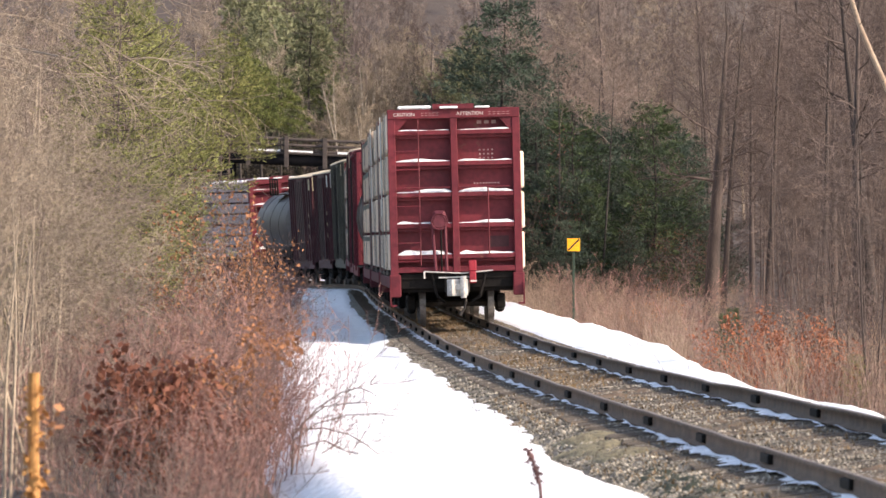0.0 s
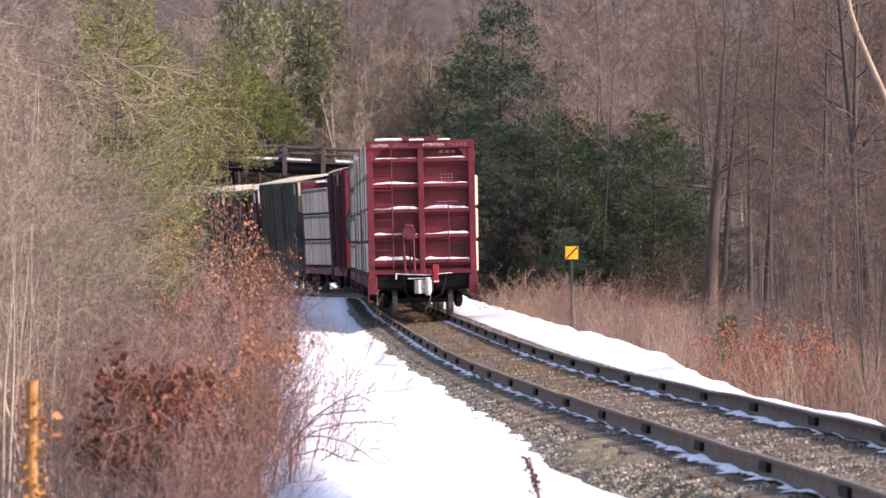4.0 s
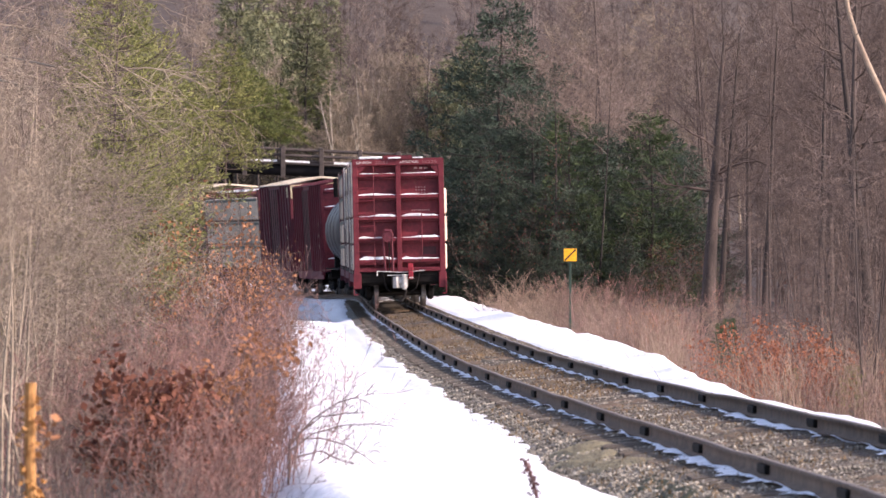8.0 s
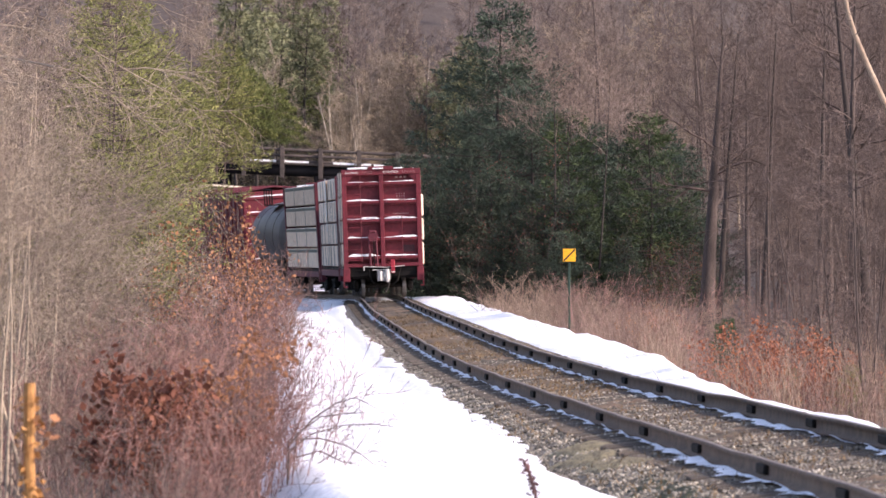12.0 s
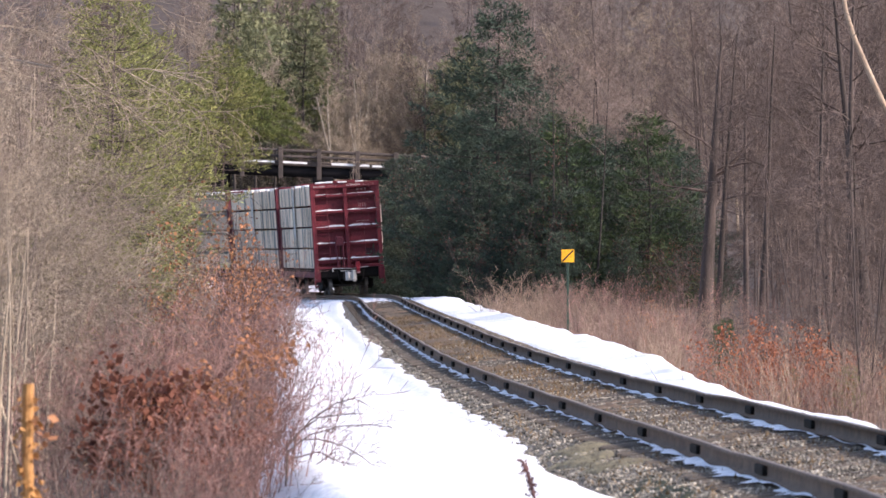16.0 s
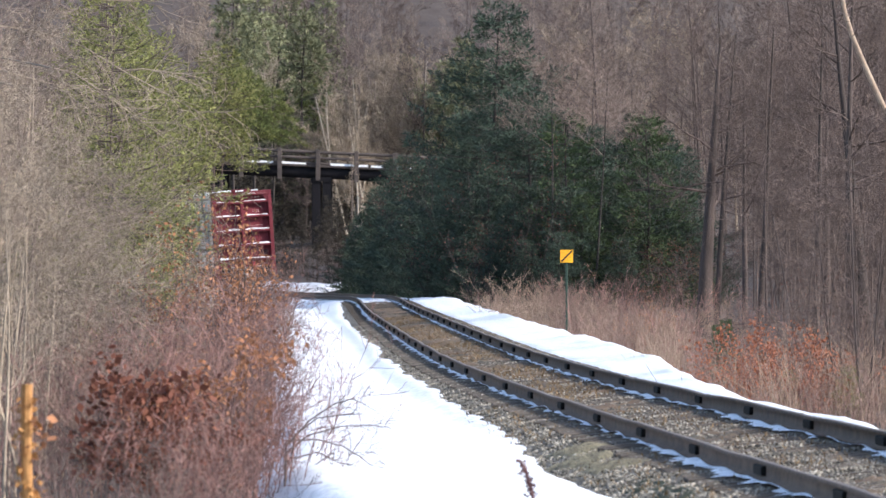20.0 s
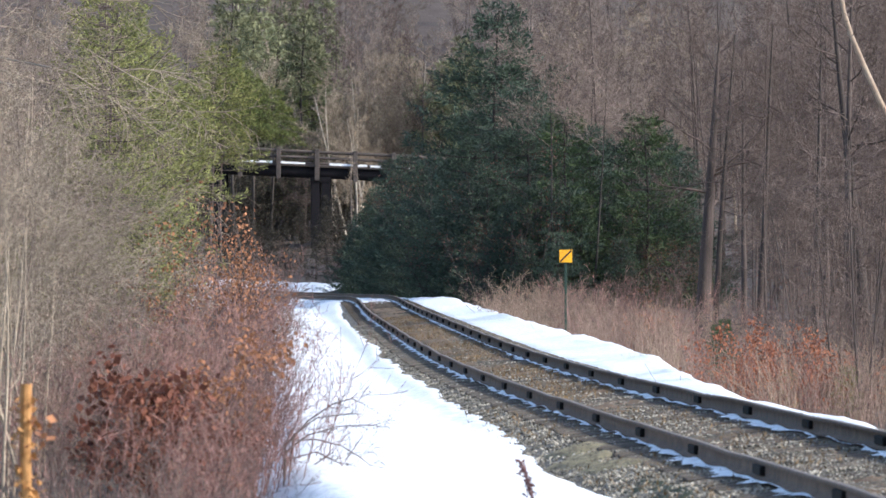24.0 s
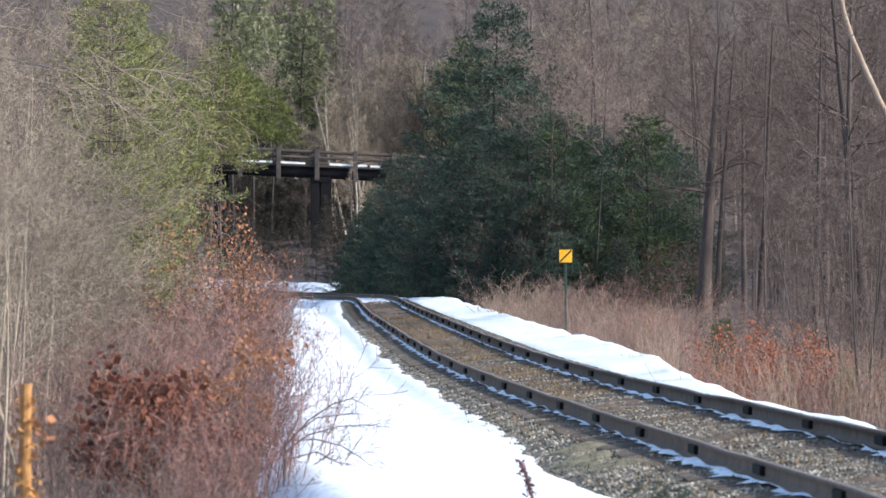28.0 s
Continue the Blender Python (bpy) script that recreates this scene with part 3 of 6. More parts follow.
def coupler(ob, y, sgn):
    """Draft box, shank, knuckle head and hanging air hose."""
    bm = bmesh.new()
    ya, yb = sorted((y - sgn * 0.85, y - sgn * 0.40))
    box(bm, -0.27, 0.27, ya, yb, 0.68, 1.02, bevel=0.03)
    part("draft_box", bm, STEEL_DARK, ob)
    bm = bmesh.new()
    box(bm, -0.09, 0.09, min(y, y - sgn * 0.75), max(y, y - sgn * 0.75), 0.74, 0.90, bevel=0.02)
    head = [(-0.19, 0.0), (-0.24, 0.20), (-0.13, 0.34), (-0.03, 0.22), (0.05, 0.17), (0.10, 0.32), (0.22, 0.28), (0.22, 0.0)]
    lo = [bm.verts.new((px, y + sgn * (py - 0.25), 0.63)) for px, py in head]
    hi = [bm.verts.new((px, y + sgn * (py - 0.25), 0.99)) for px, py in head]
    n = len(head)
    bm.faces.new(hi), bm.faces.new(lo[::-1])
    for i in range(n):
        bm.faces.new((lo[i], lo[(i + 1) % n], hi[(i + 1) % n], hi[i]))
    rod(bm, (0.12, y + sgn * 0.02, 0.58), (0.12, y + sgn * 0.02, 1.06), 0.07, n=10)
    for e in [e for e in bm.edges if e.is_manifold and e.calc_face_angle(0) > 1.2]:
        e.smooth = False
    bmesh.ops.bevel(bm, geom=list(bm.edges), offset=0.035, segments=1, affect="EDGES", clamp_overlap=True)
    bmesh.ops.recalc_face_normals(bm, faces=bm.faces)
    part("coupler", bm, COUPLER, ob, "pale cast-steel knuckle coupler")
    bm = bmesh.new()
    pts = [(0.16, 0.1, 0.72), (0.17, 0.16, 0.5), (0.13, 0.2, 0.34), (0.07, 0.22, 0.27)]
    for a, b in zip(pts[:-1], pts[1:]):
        rod(bm, (a[0], y + sgn * (a[1] - 0.3), a[2]), (b[0], y + sgn * (b[1] - 0.3), b[2]), 0.028, n=6)
    rod(bm, (0.07, y - sgn * 0.08, 0.29), (0.03, y - sgn * 0.06, 0.20), 0.045, n=8)
    part("air_hose", bm, STEEL_DARK, ob)


def ladder(ob, x, y, z0, z1, dx, dy, m, rungs=6):
    bm = bmesh.new()
    for i in range(rungs):
        z = z0 + (z1 - z0) * i / (rungs - 1)
        rod(bm, (x - dx, y - dy, z), (x + dx, y + dy, z), 0.014, n=5)
    for s in (-1, 1):
        box(bm, x + s * dx - 0.02, x + s * dx + 0.02, y + s * dy - 0.02, y + s * dy + 0.02, z0 - 0.1, z1 + 0.1)
    part("ladder", bm, m, ob)


def writing(text, size, m, parent, x, y, z, name="lettering"):
    cu = bpy.data.curves.new(name, "FONT")
    cu.body, cu.size, cu.extrude = text, size, 0.001
    cu.align_x = "CENTER"
    ob = new("tmp_text", cu)
    dg = bpy.context.evaluated_depsgraph_get()
    me = bpy.data.meshes.new_from_object(ob.evaluated_get(dg))
    bpy.data.objects.remove(ob)
    bpy.data.curves.remove(cu)
    me.materials.clear()
    o = link(name, me, m, parent)
    o.matrix_basis = pose(x, y, z, 90, 0, 0)
    return o


def snow_ledge(bm, x0, x1, y0, y1, z, seed, high=0.05):
    """Smooth uneven ridge of snow on a ledge."""
    n = max(6, int((x1 - x0) / 0.07))
    rows = []
    for i in range(n + 1):
        x = x0 + (x1 - x0) * i / n
        h = high * (0.85 + 0.40 * math.sin(seed * 2.1 + x * 3.1) + 0.18 * math.sin(seed + x * 9.0))
        h = max(0.006, h * min(1.0, 0.35 + 6 * min(i, n - i) / n))
        m = (y0 + y1) / 2
        rows.append([bm.verts.new(p) for p in ((x, y0, z), (x, y0 + 0.02, z + 0.8 * h), (x, m, z + h), (x, y1 - 0.02, z + 0.8 * h), (x, y1, z))])
    for p, q in zip(rows[:-1], rows[1:]):
        for k in range(4):
            bm.faces.new((p[k], q[k], q[k + 1], p[k + 1]))
    bm.faces.new(rows[0]), bm.faces.new(rows[-1][::-1])


def bulkhead(ob, y, sgn, m, detail=True, top=4.72):
    """End wall of a lumber flat: corner posts, middle post, ledges and panels; sgn -1 faces the rear."""
    o, w = sgn, 1.445

    def b(x0, x1, ya, yb, z0, z1):
        return (x0, x1, min(y + o * ya, y + o * yb), max(y + o * ya, y + o * yb), z0, z1)
    part("end_sheet", boxes(b(-w + 0.02, w - 0.02, -0.30, -0.24, 1.15, top - 0.02)), m, ob)
    for s in (-1, 1):
        bm = boxes(b(min(s * w, s * (w - 0.17)), max(s * w, s * (w - 0.17)), -0.31, 0.04, 0.80, top), bevel=0.012)
        part("corner_post", bm, m, ob)
        part("corner_foot", boxes(b(min(s * (w + 0.03), s * (w - 0.22)), max(s * (w + 0.03), s * (w - 0.22)), -0.2, 0.05, 0.62, 1.12), bevel=0.02), m, ob)
        gm = bmesh.new()       # gusset under the top beam
        v = [gm.verts.new((s * (w - 0.16 - dx), y + o * yy, z)) for yy in (-0.1, 0.02) for dx, z in ((0, top - 0.55), (0, top - 0.2), (0.3, top - 0.2))]
        gm.faces.new(v[:3]), gm.faces.new(v[3:][::-1])
        for i in range(3):
            gm.faces.new((v[i], v[(i + 1) % 3], v[3 + (i + 1) % 3], v[3 + i]))
        bmesh.ops.recalc_face_normals(gm, faces=gm.faces)
        part("gusset", gm, m, ob)
    part("middle_post", boxes(b(-0.075, 0.075, -0.25, 0.05, 1.12, top - 0.2), bevel=0.01), m, ob)
    part("top_beam", boxes(b(-w, w, -0.31, 0.06, top - 0.21, top), bevel=0.012), m, ob)
    part("bottom_beam", boxes(b(-w + 0.1, w - 0.1, -0.3, 0.03, 1.15, 1.27), bevel=0.012), m, ob)
    part("end_sill", boxes(b(-w + 0.12, w - 0.12, -0.3, -0.08, 0.80, 1.14), bevel=0.012), BLACK, ob)
    sn = bmesh.new()
    for i in range(5):
        z = 1.54 + 0.678 * i
        for s in (-1, 1):
            xa, xb = (0.075, w - 0.17) if s > 0 else (-w + 0.17, -0.075)
            part("ledge", boxes(b(xa, xb, -0.25, 0.03, z - 0.10, z), b(xa, xb, -0.25, -0.08, z - 0.17, z - 0.10), bevel=0.008), m, ob)
            if detail:
                snow_ledge(sn, xa + 0.005, xb - 0.005, min(y - o * 0.20, y + o * 0.02), max(y - o * 0.20, y + o * 0.02), z - 0.004, i + s, (0.085, 0.065, 0.075, 0.05, 0.032)[i])
    if detail:
        box(sn, -1.22, -0.48, y - 0.1, y + 0.1, top, top + 0.075, bevel=0.03)
        box(sn, -0.30, 0.10, y - 0.16, y - 0.10, top, top + 0.05, bevel=0.015)
        box(sn, 0.47, 0.80, y - 0.1, y + 0.1, top, top + 0.045, bevel=0.015)
        tagged(part("ledge_snow", sn, SNOW, ob, "ridges of snow on the ledges"), kind="stuff")
    else:
        sn.free()


def lumber_car(name, length, paint, wrap, label, bands=False, stacks=1, tiers=4, rear_detail=False, bundle_top=4.68, loose=False, bulge=0.0, group="lumber cars"):
    ob = empty(name, label=label, category="railway car", group=group)
    running_gear(ob, length)
    y0, y1 = -length / 2 + 0.55, length / 2 - 0.55
    part("deck", boxes((-1.42, 1.42, y0 + 0.05, y1 - 0.05, 1.0, 1.14), bevel=0.01), BLACK, ob)
    sill = boxes((-1.45, -1.35, y0 + 0.1, y1 - 0.1, 0.82, 1.06), (1.35, 1.45, y0 + 0.1, y1 - 0.1, 0.82, 1.06))
    part("side_sill", sill, RED_DULL, ob)
    bulkhead(ob, y0, -1, paint, detail=rear_detail)
    bulkhead(ob, y1, 1, paint, detail=False)
    part("centre_beam", boxes((-0.04, 0.04, y0 + 0.33, y1 - 0.33, 1.14, 4.5)), paint, ob)
    part("centre_cap", boxes((-0.45, 0.45, y0 - 0.10, y0 + 0.5, 4.71, 4.82), (-0.45, 0.45, y1 - 0.5, y1 + 0.10, 4.71, 4.82), (-0.16, 0.16, y0 + 0.5, y1 - 0.5, 4.70, 4.78)), paint, ob)
    cap = bmesh.new()
    for i in range(14):
        a = y0 + 0.2 + (y1 - y0 - 0.4) * i / 14
        box(cap, -0.75 + random.uniform(-0.2, 0.1), -0.15, a, a + 0.5 + 0.5 * random.random(), 4.66, 4.715 + 0.03 * random.random())
    tagged(part("top_snow", cap, SNOW, ob, "patchy snow on top of the load"), kind="stuff")
    rows = tiers
    th = (bundle_top - 1.16) / rows
    span = (y1 - y0 - 0.68) / stacks
    k = 0
    for st in range(stacks):
        a, b = y0 + 0.34 + span * st + 0.02, y0 + 0.34 + span * (st + 1) - 0.04
        for r in range(rows):
            for side in (-1, 1):
                z0, z1 = 1.17 + th * r, 1.17 + th * (r + 1) - 0.045
                xo = 1.42 + random.uniform(-0.02, 0.05) + (bulge if side > 0 and r < rows - 1 else 0.0)
                bm = bmesh.new()
                box(bm, min(side * 0.08, side * xo), max(side * 0.08, side * xo), a, b, z0 + 0.03, z1, bevel=0.035)
                part("wrapped_load", bm, wrap, ob)
                if bands:
                    sx = side * (xo + 0.006)
                    part("wrap_band", boxes((min(sx, sx - side * 0.02), max(sx, sx - side * 0.02), a + 0.05, b - 0.05, z1 - 0.16, z1 - 0.035)), BAND, ob)
                k += 1
        if loose and st == 0:
            yy = 0.0
            part("loose_wrap", boxes((-1.496, -1.478, yy - 0.33, yy + 0.33, 2.2 + 0.5 * random.random(), bundle_top + 0.015)), WHITE, ob, "loose white sheet of wrapping")
        for yy in (a + span * 0.30, a + span * 0.62):
            for side in (-1, 1):
                part("tie_strap", boxes((min(side * 1.475, side * 1.49), max(side * 1.475, side * 1.49), yy - 0.03, yy + 0.03, 1.1, bundle_top)), STEEL, ob)
    return ob


def tail_end_details(ob, length):
    """What shows on the last car's rear wall: ladders, hand brake, hoses, lettering, marker light."""
    y = -length / 2 + 0.55 - 0.07
    bm = bmesh.new()
    for x in (-0.78,):
        rod(bm, (x, y, 1.3), (x, y, 4.5), 0.016, n=6)
        for i in range(8):
            rod(bm, (x - 0.0, y - 0.01, 1.4 + 0.4 * i), (x - 0.5, y - 0.01, 1.4 + 0.4 * i), 0.014, n=5)
    part("ladder", bm, RED, ob)
    part("grab_iron", rods(((-1.2, y, 3.0), (-0.1, y, 3.0), 0.016), ((0.1, y, 3.0), (1.2, y, 3.0), 0.016), ((0.72, y, 1.5), (0.72, y, 3.0), 0.016)), RED, ob)
    wheel = bmesh.new()
    for i in range(20):
        a, b = i * math.tau / 20, (i + 1) * math.tau / 20
        rod(wheel, (-0.36 + 0.175 * math.cos(a), y - 0.13, 2.26 + 0.175 * math.sin(a)), (-0.36 + 0.175 * math.cos(b), y - 0.13, 2.26 + 0.175 * math.sin(b)), 0.018, n=6)
    for i in range(5):
        a = i * math.tau / 5
        rod(wheel, (-0.36, y - 0.10, 2.26), (-0.36 + 0.175 * math.cos(a), y - 0.13, 2.26 + 0.175 * math.sin(a)), 0.013, n=5)
    rod(wheel, (-0.36, y - 0.125, 2.26), (-0.36, y - 0.105, 2.26), 0.14, n=20)
    hb = part("hand_brake", boxes((-0.5, -0.22, y - 0.1, y + 0.06, 2.14, 2.5), bevel=0.05), RED_DULL, ob)
    part("brake_wheel", wheel, RED_DULL, hb, "dull red brake wheel")
    part("brake_chain", rods(((-0.33, y - 0.09, 2.2), (-0.33, y - 0.05, 1.15), 0.018)), BLACK, ob, "dark hanging brake chain")
    for xa, xb in ((-0.52, -0.46), (-0.24, -0.22)):
        part("brake_strut", rods(((xa, y - 0.03, 2.3), (xb, y - 0.05, 1.18), 0.035)), RED_DULL, ob)
    part("uncoupling_lever", rods(((-0.72, y - 0.14, 1.17), (0.1, y - 0.18, 1.12), 0.015), ((0.1, y - 0.18, 1.12), (0.78, y - 0.14, 1.17), 0.015), ((-0.72, y - 0.14, 1.17), (-0.72, y - 0.14, 1.02), 0.022)), COUPLER, ob)
    part("buffer_plate", boxes((-0.40, 0.30, y - 0.12, y + 0.1, 1.02, 1.05)), WHITE, ob)
    part("end_of_train_device", boxes((0.26, 0.41, y - 0.30, y - 0.12, 0.90, 1.16), (0.25, 0.42, y - 0.27, y - 0.15, 1.16, 1.40), bevel=0.02), RED_SIGNAL, ob, "small red flashing tail marker on the coupler")
    for z0, z1 in ((0.93, 0.965),):
        part("marker_stripe", boxes((0.285, 0.415, y - 0.306, y - 0.30, z0, z1)), WHITE, ob)
    for x in (-0.55, 0.62):
        part("brake_pipe", rods(((x, y + 0.05, 1.1), (x * 0.8, y - 0.05, 0.62), 0.03), ((x * 0.8, y - 0.05, 0.62), (x * 0.5, y, 0.5), 0.03)), BLACK, ob)
    part("stencil_panel", boxes((0.72, 1.16, y + 0.292, y + 0.309, 1.68, 1.92)), SHADED_BROWN, ob)
    writing("CAUTION", 0.105, WHITE, ob, -1.08, y - 0.07, 4.57)
    writing("ATTENTION", 0.105, WHITE, ob, 0.36, y - 0.07, 4.57)
    # small unreadable lines and reporting marks
    def mark(x0, x1, ya, z0, z1):
        part("stencil_mark", boxes((x0, x1, ya, ya + 0.004, z0, z1)), STENCIL, ob)
    for r in range(2):
        for i in range(5):
            mark(-0.70 + 0.08 * i, -0.65 + 0.08 * i, y - 0.066, 4.622 - 0.05 * r, 4.634 - 0.05 * r)
            mark(0.76 + 0.1 * i, 0.82 + 0.1 * i, y - 0.066, 4.622 - 0.05 * r, 4.634 - 0.05 * r)
    for i in range(3):
        mark(0.52 + 0.16 * i, 0.62 + 0.16 * i, y + 0.303, 4.38, 4.45)
    for i in range(6):
        mark(0.52 + 0.095 * i, 0.59 + 0.095 * i, y + 0.303, 4.19, 4.30)
    for r in range(4):
        for i in range(4):
            mark(0.55 + 0.09 * i, 0.59 + 0.09 * i, y + 0.303, 3.52 + 0.09 * r, 3.555 + 0.09 * r)
    for i in range(9):
        mark(0.42 + 0.065 * i, 0.46 + 0.065 * i, y + 0.303, 3.065, 3.095)
    # running boards at the corners
    for s in (-1, 1):
        a, b = sorted((s * 1.33, s * 1.47))
        part("corner_step", boxes((a, b, y - 0.05, y + 0.25, 0.42, 0.46), (min(s * 1.44, s * 1.47), max(s * 1.44, s * 1.47), y - 0.05, y + 0.25, 0.42, 0.9)), RED, ob)


STENCIL = mat("worn_stencil_paint", (0.46, 0.30, 0.29), (0.34, 0.19, 0.19), rough=0.6, scale=6, fine=40)
RED_SIGNAL = mat("bright_red_housing", (0.33, 0.03, 0.045), (0.27, 0.025, 0.04), rough=0.4, scale=5, fine=30)


def boxcar(name, length, paint, roof, label, ledges=5, high=4.75, door=True, panel=None, end_paint=None):
    ob = empty(name, label=label, category="railway car", group="boxcars")
    running_gear(ob, length)
    y0, y1 = -length / 2 + 0.65, length / 2 - 0.65
    part("body", boxes((-1.44, 1.44, y0, y1, 1.02, high - 0.12), bevel=0.02), paint, ob)
    ring = ((-1.5, high - 0.16), (-1.5, high - 0.12), (0, high + 0.10), (1.5, high - 0.12), (1.5, high - 0.16), (0, high + 0.04))
    v = [(x, y, z) for y in (y0, y1) for x, z in ring]
    f = [(k, (k + 1) % 6, 6 + (k + 1) % 6, 6 + k) for k in range(6)]
    f += [(0, 5, 2, 1), (5, 4, 3, 2), (6, 7, 8, 11), (11, 8, 9, 10)]
    arrays("roof", v, f, roof, ob)
    for yy in np.arange(y0 + 0.1, y1, 1.15):
        for s in (-1, 1):
            rb = bmesh.new()
            vs = box(rb, 0.0, 1.5, yy - 0.04, yy + 0.04, 0.0, 0.035)
            for q in vs:
                q.co.z += high + 0.10 - 0.1467 * q.co.x
                q.co.x *= s
            if s < 0:
                bmesh.ops.reverse_faces(rb, faces=rb.faces)
            part("roof_rib", rb, roof, ob)
    for side in (-1, 1):
        n = int((y1 - y0) / 0.95)
        for i in range(n + 1):
            yy = y0 + 0.06 + (y1 - y0 - 0.12) * i / n
            if door and abs(yy) < 1.7:
                continue
            part("side_post", boxes((min(side * 1.44, side * 1.50), max(side * 1.44, side * 1.50), yy - 0.055, yy + 0.055, 1.05, high - 0.16)), paint, ob)
        if door:
            d = part("sliding_door", boxes((min(side * 1.45, side * 1.53), max(side * 1.45, side * 1.53), -1.6, 1.6, 1.1, high - 0.3), bevel=0.02), paint, ob)
            part("door_bar", boxes(*[(min(side * 1.53, side * 1.56), max(side * 1.53, side * 1.56), yy - 0.03, yy + 0.03, 1.1, high - 0.3) for yy in (-1.2, -0.4, 0.4, 1.2)]), STEEL_DARK, d)
        part("side_sill", boxes((min(side * 1.40, side * 1.46), max(side * 1.40, side * 1.46), y0 + 0.6, y1 - 0.6, 0.72, 1.03)), paint, ob)
        ladder(ob, side * 1.52, y0 + 0.35, 1.0, 2.9, 0.0, 0.22, paint, 5)
        for i in range(3):
            part("stencil_plate", boxes((min(side * 1.502, side * 1.508), max(side * 1.502, side * 1.508), y0 + 1.3, y0 + 1.45, 2.0 + 0.45 * i, 2.15 + 0.45 * i)), CREAM, ob)
    sn = bmesh.new()
    for yend, sgn in ((y0, -1), (y1, 1)):
        for i in range(ledges):
            z = 1.5 + (high - 1.9) * i / max(1, ledges - 1)
            lo, hi = sorted((yend, yend + sgn * 0.07))
            part("end_rib", boxes((-1.34, 1.34, lo, hi, z - 0.09, z + 0.05), bevel=0.02), end_paint or paint, ob)
            if sgn < 0:
                snow_ledge(sn, -1.28, 1.28, lo, hi - 0.01, z + 0.05, i)
        for s in (-1, 1):
            lo, hi = sorted((yend, yend + sgn * 0.06))
            part("corner_post", boxes((min(s * 1.45, s * 1.33), max(s * 1.45, s * 1.33), lo, hi, 1.0, high - 0.16), bevel=0.01), end_paint or paint, ob)
    tagged(part("end_snow", sn, SNOW, ob, "snow caught on the end ribs"), kind="stuff")
    if panel is not None:
        part("upper_end_panel", boxes((-1.40, 1.40, y0 - 0.085, y0 - 0.062, high - 0.75, high - 0.17)), panel, ob, "cream upper end panel")
        for s in (-1, 1):
            part("upper_side_panel", boxes((min(s * 1.51, s * 1.53), max(s * 1.51, s * 1.53), y0, y0 + 0.45, high - 0.7, high - 0.25)), panel, ob, "cream side panel")
    return ob


def tank_car(name, length, paint, label):
    ob = empty(name, label=label, category="railway car", group="tank cars")
    running_gear(ob, length)
    r, z = 1.5, 2.55
    bm = bmesh.new()
    n, ys = 28, []
    half = length / 2 - 0.9
    for k in range(7):
        a = k / 6 * math.pi / 2
        ys.append((-half + 0.75 * (1 - math.sin(a)), r * math.cos(math.pi / 2 - a) if k else 0.02))
    ys = [(-half + 0.75 * (1 - math.cos(a)), max(0.02, r * math.sin(a))) for a in [k / 6 * math.pi / 2 for k in range(7)]]
    ys += [(-v[0], v[1]) for v in ys[::-1]]
    rings = [[bm.verts.new((rr * math.cos(j * math.tau / n), y, z + rr * math.sin(j * math.tau / n))) for j in range(n)] for y, rr in ys]
    for p, q in zip(rings[:-1], rings[1:]):
        for j in range(n):
            bm.faces.new((p[j], p[(j + 1) % n], q[(j + 1) % n], q[j]))
    bm.faces.new(rings[0]), bm.faces.new(rings[-1][::-1])
    bmesh.ops.recalc_face_normals(bm, faces=bm.faces)
    part("tank", bm, paint, ob, smooth=True)
    part("head_shield", rods(((0, -half + 0.02, 1.9), (0, -half - 0.04, 1.9), 1.15, 1.15, 24)), BLACK, ob)
    for yy in (-half * 0.5, 0.0, half * 0.5):
        bm = bmesh.new()
        loops = []
        for j in range(n):
            c, si = math.cos(j * math.tau / n), math.sin(j * math.tau / n)
            loops.append([bm.verts.new((k * c, yy + dy, z + k * si)) for k, dy in ((r * 0.995, -0.03), (r + 0.015, -0.03), (r + 0.015, 0.03), (r * 0.995, 0.03))])
        for j in range(n):
            p, q = loops[j], loops[(j + 1) % n]
            for k in range(4):
                bm.faces.new((p[k], p[(k + 1) % 4], q[(k + 1) % 4], q[k]))
        part("tank_band", bm, STEEL_DARK, ob)
    part("manway_dome", rods(((0, 0, z + r - 0.1), (0, 0, z + r + 0.45), 0.45, 0.45, 16)), BLACK, ob)
    pf = boxes((-1.2, 1.2, -1.3, 1.3, z + r * 0.93, z + r * 0.93 + 0.05))
    part("platform", pf, BLACK, ob)
    for x in (-1.2, 1.2):
        for yy in (-1.3, -0.45, 0.45, 1.3):
            part("platform_post", rods(((x, yy, z + r * 0.93), (x, yy, z + r * 0.93 + 0.72), 0.035)), BLACK, ob)
        part("platform_rail", rods(((x, -1.3, z + r * 0.93 + 0.72), (x, 1.3, z + r * 0.93 + 0.72), 0.03)), BLACK, ob)
    part("running_board", boxes((-1.5, -1.1, -half, half, 1.05, 1.1), (1.1, 1.5, -half, half, 1.05, 1.1)), BLACK, ob)
    for s in (-1, 1):
        part("saddle", boxes((-1.2, 1.2, s * half * 0.72 - 0.3, s * half * 0.72 + 0.3, 1.0, 1.9), bevel=0.05), BLACK, ob)
    part("end_handrail", rods(((-1.3, -length / 2 + 0.35, 1.9), (1.3, -length / 2 + 0.35, 1.9), 0.02), ((-1.3, -length / 2 + 0.35, 1.0), (-1.3, -length / 2 + 0.35, 1.9), 0.02), ((1.3, -length / 2 + 0.35, 1.0), (1.3, -length / 2 + 0.35, 1.9), 0.02)), STEEL, ob)
    return ob


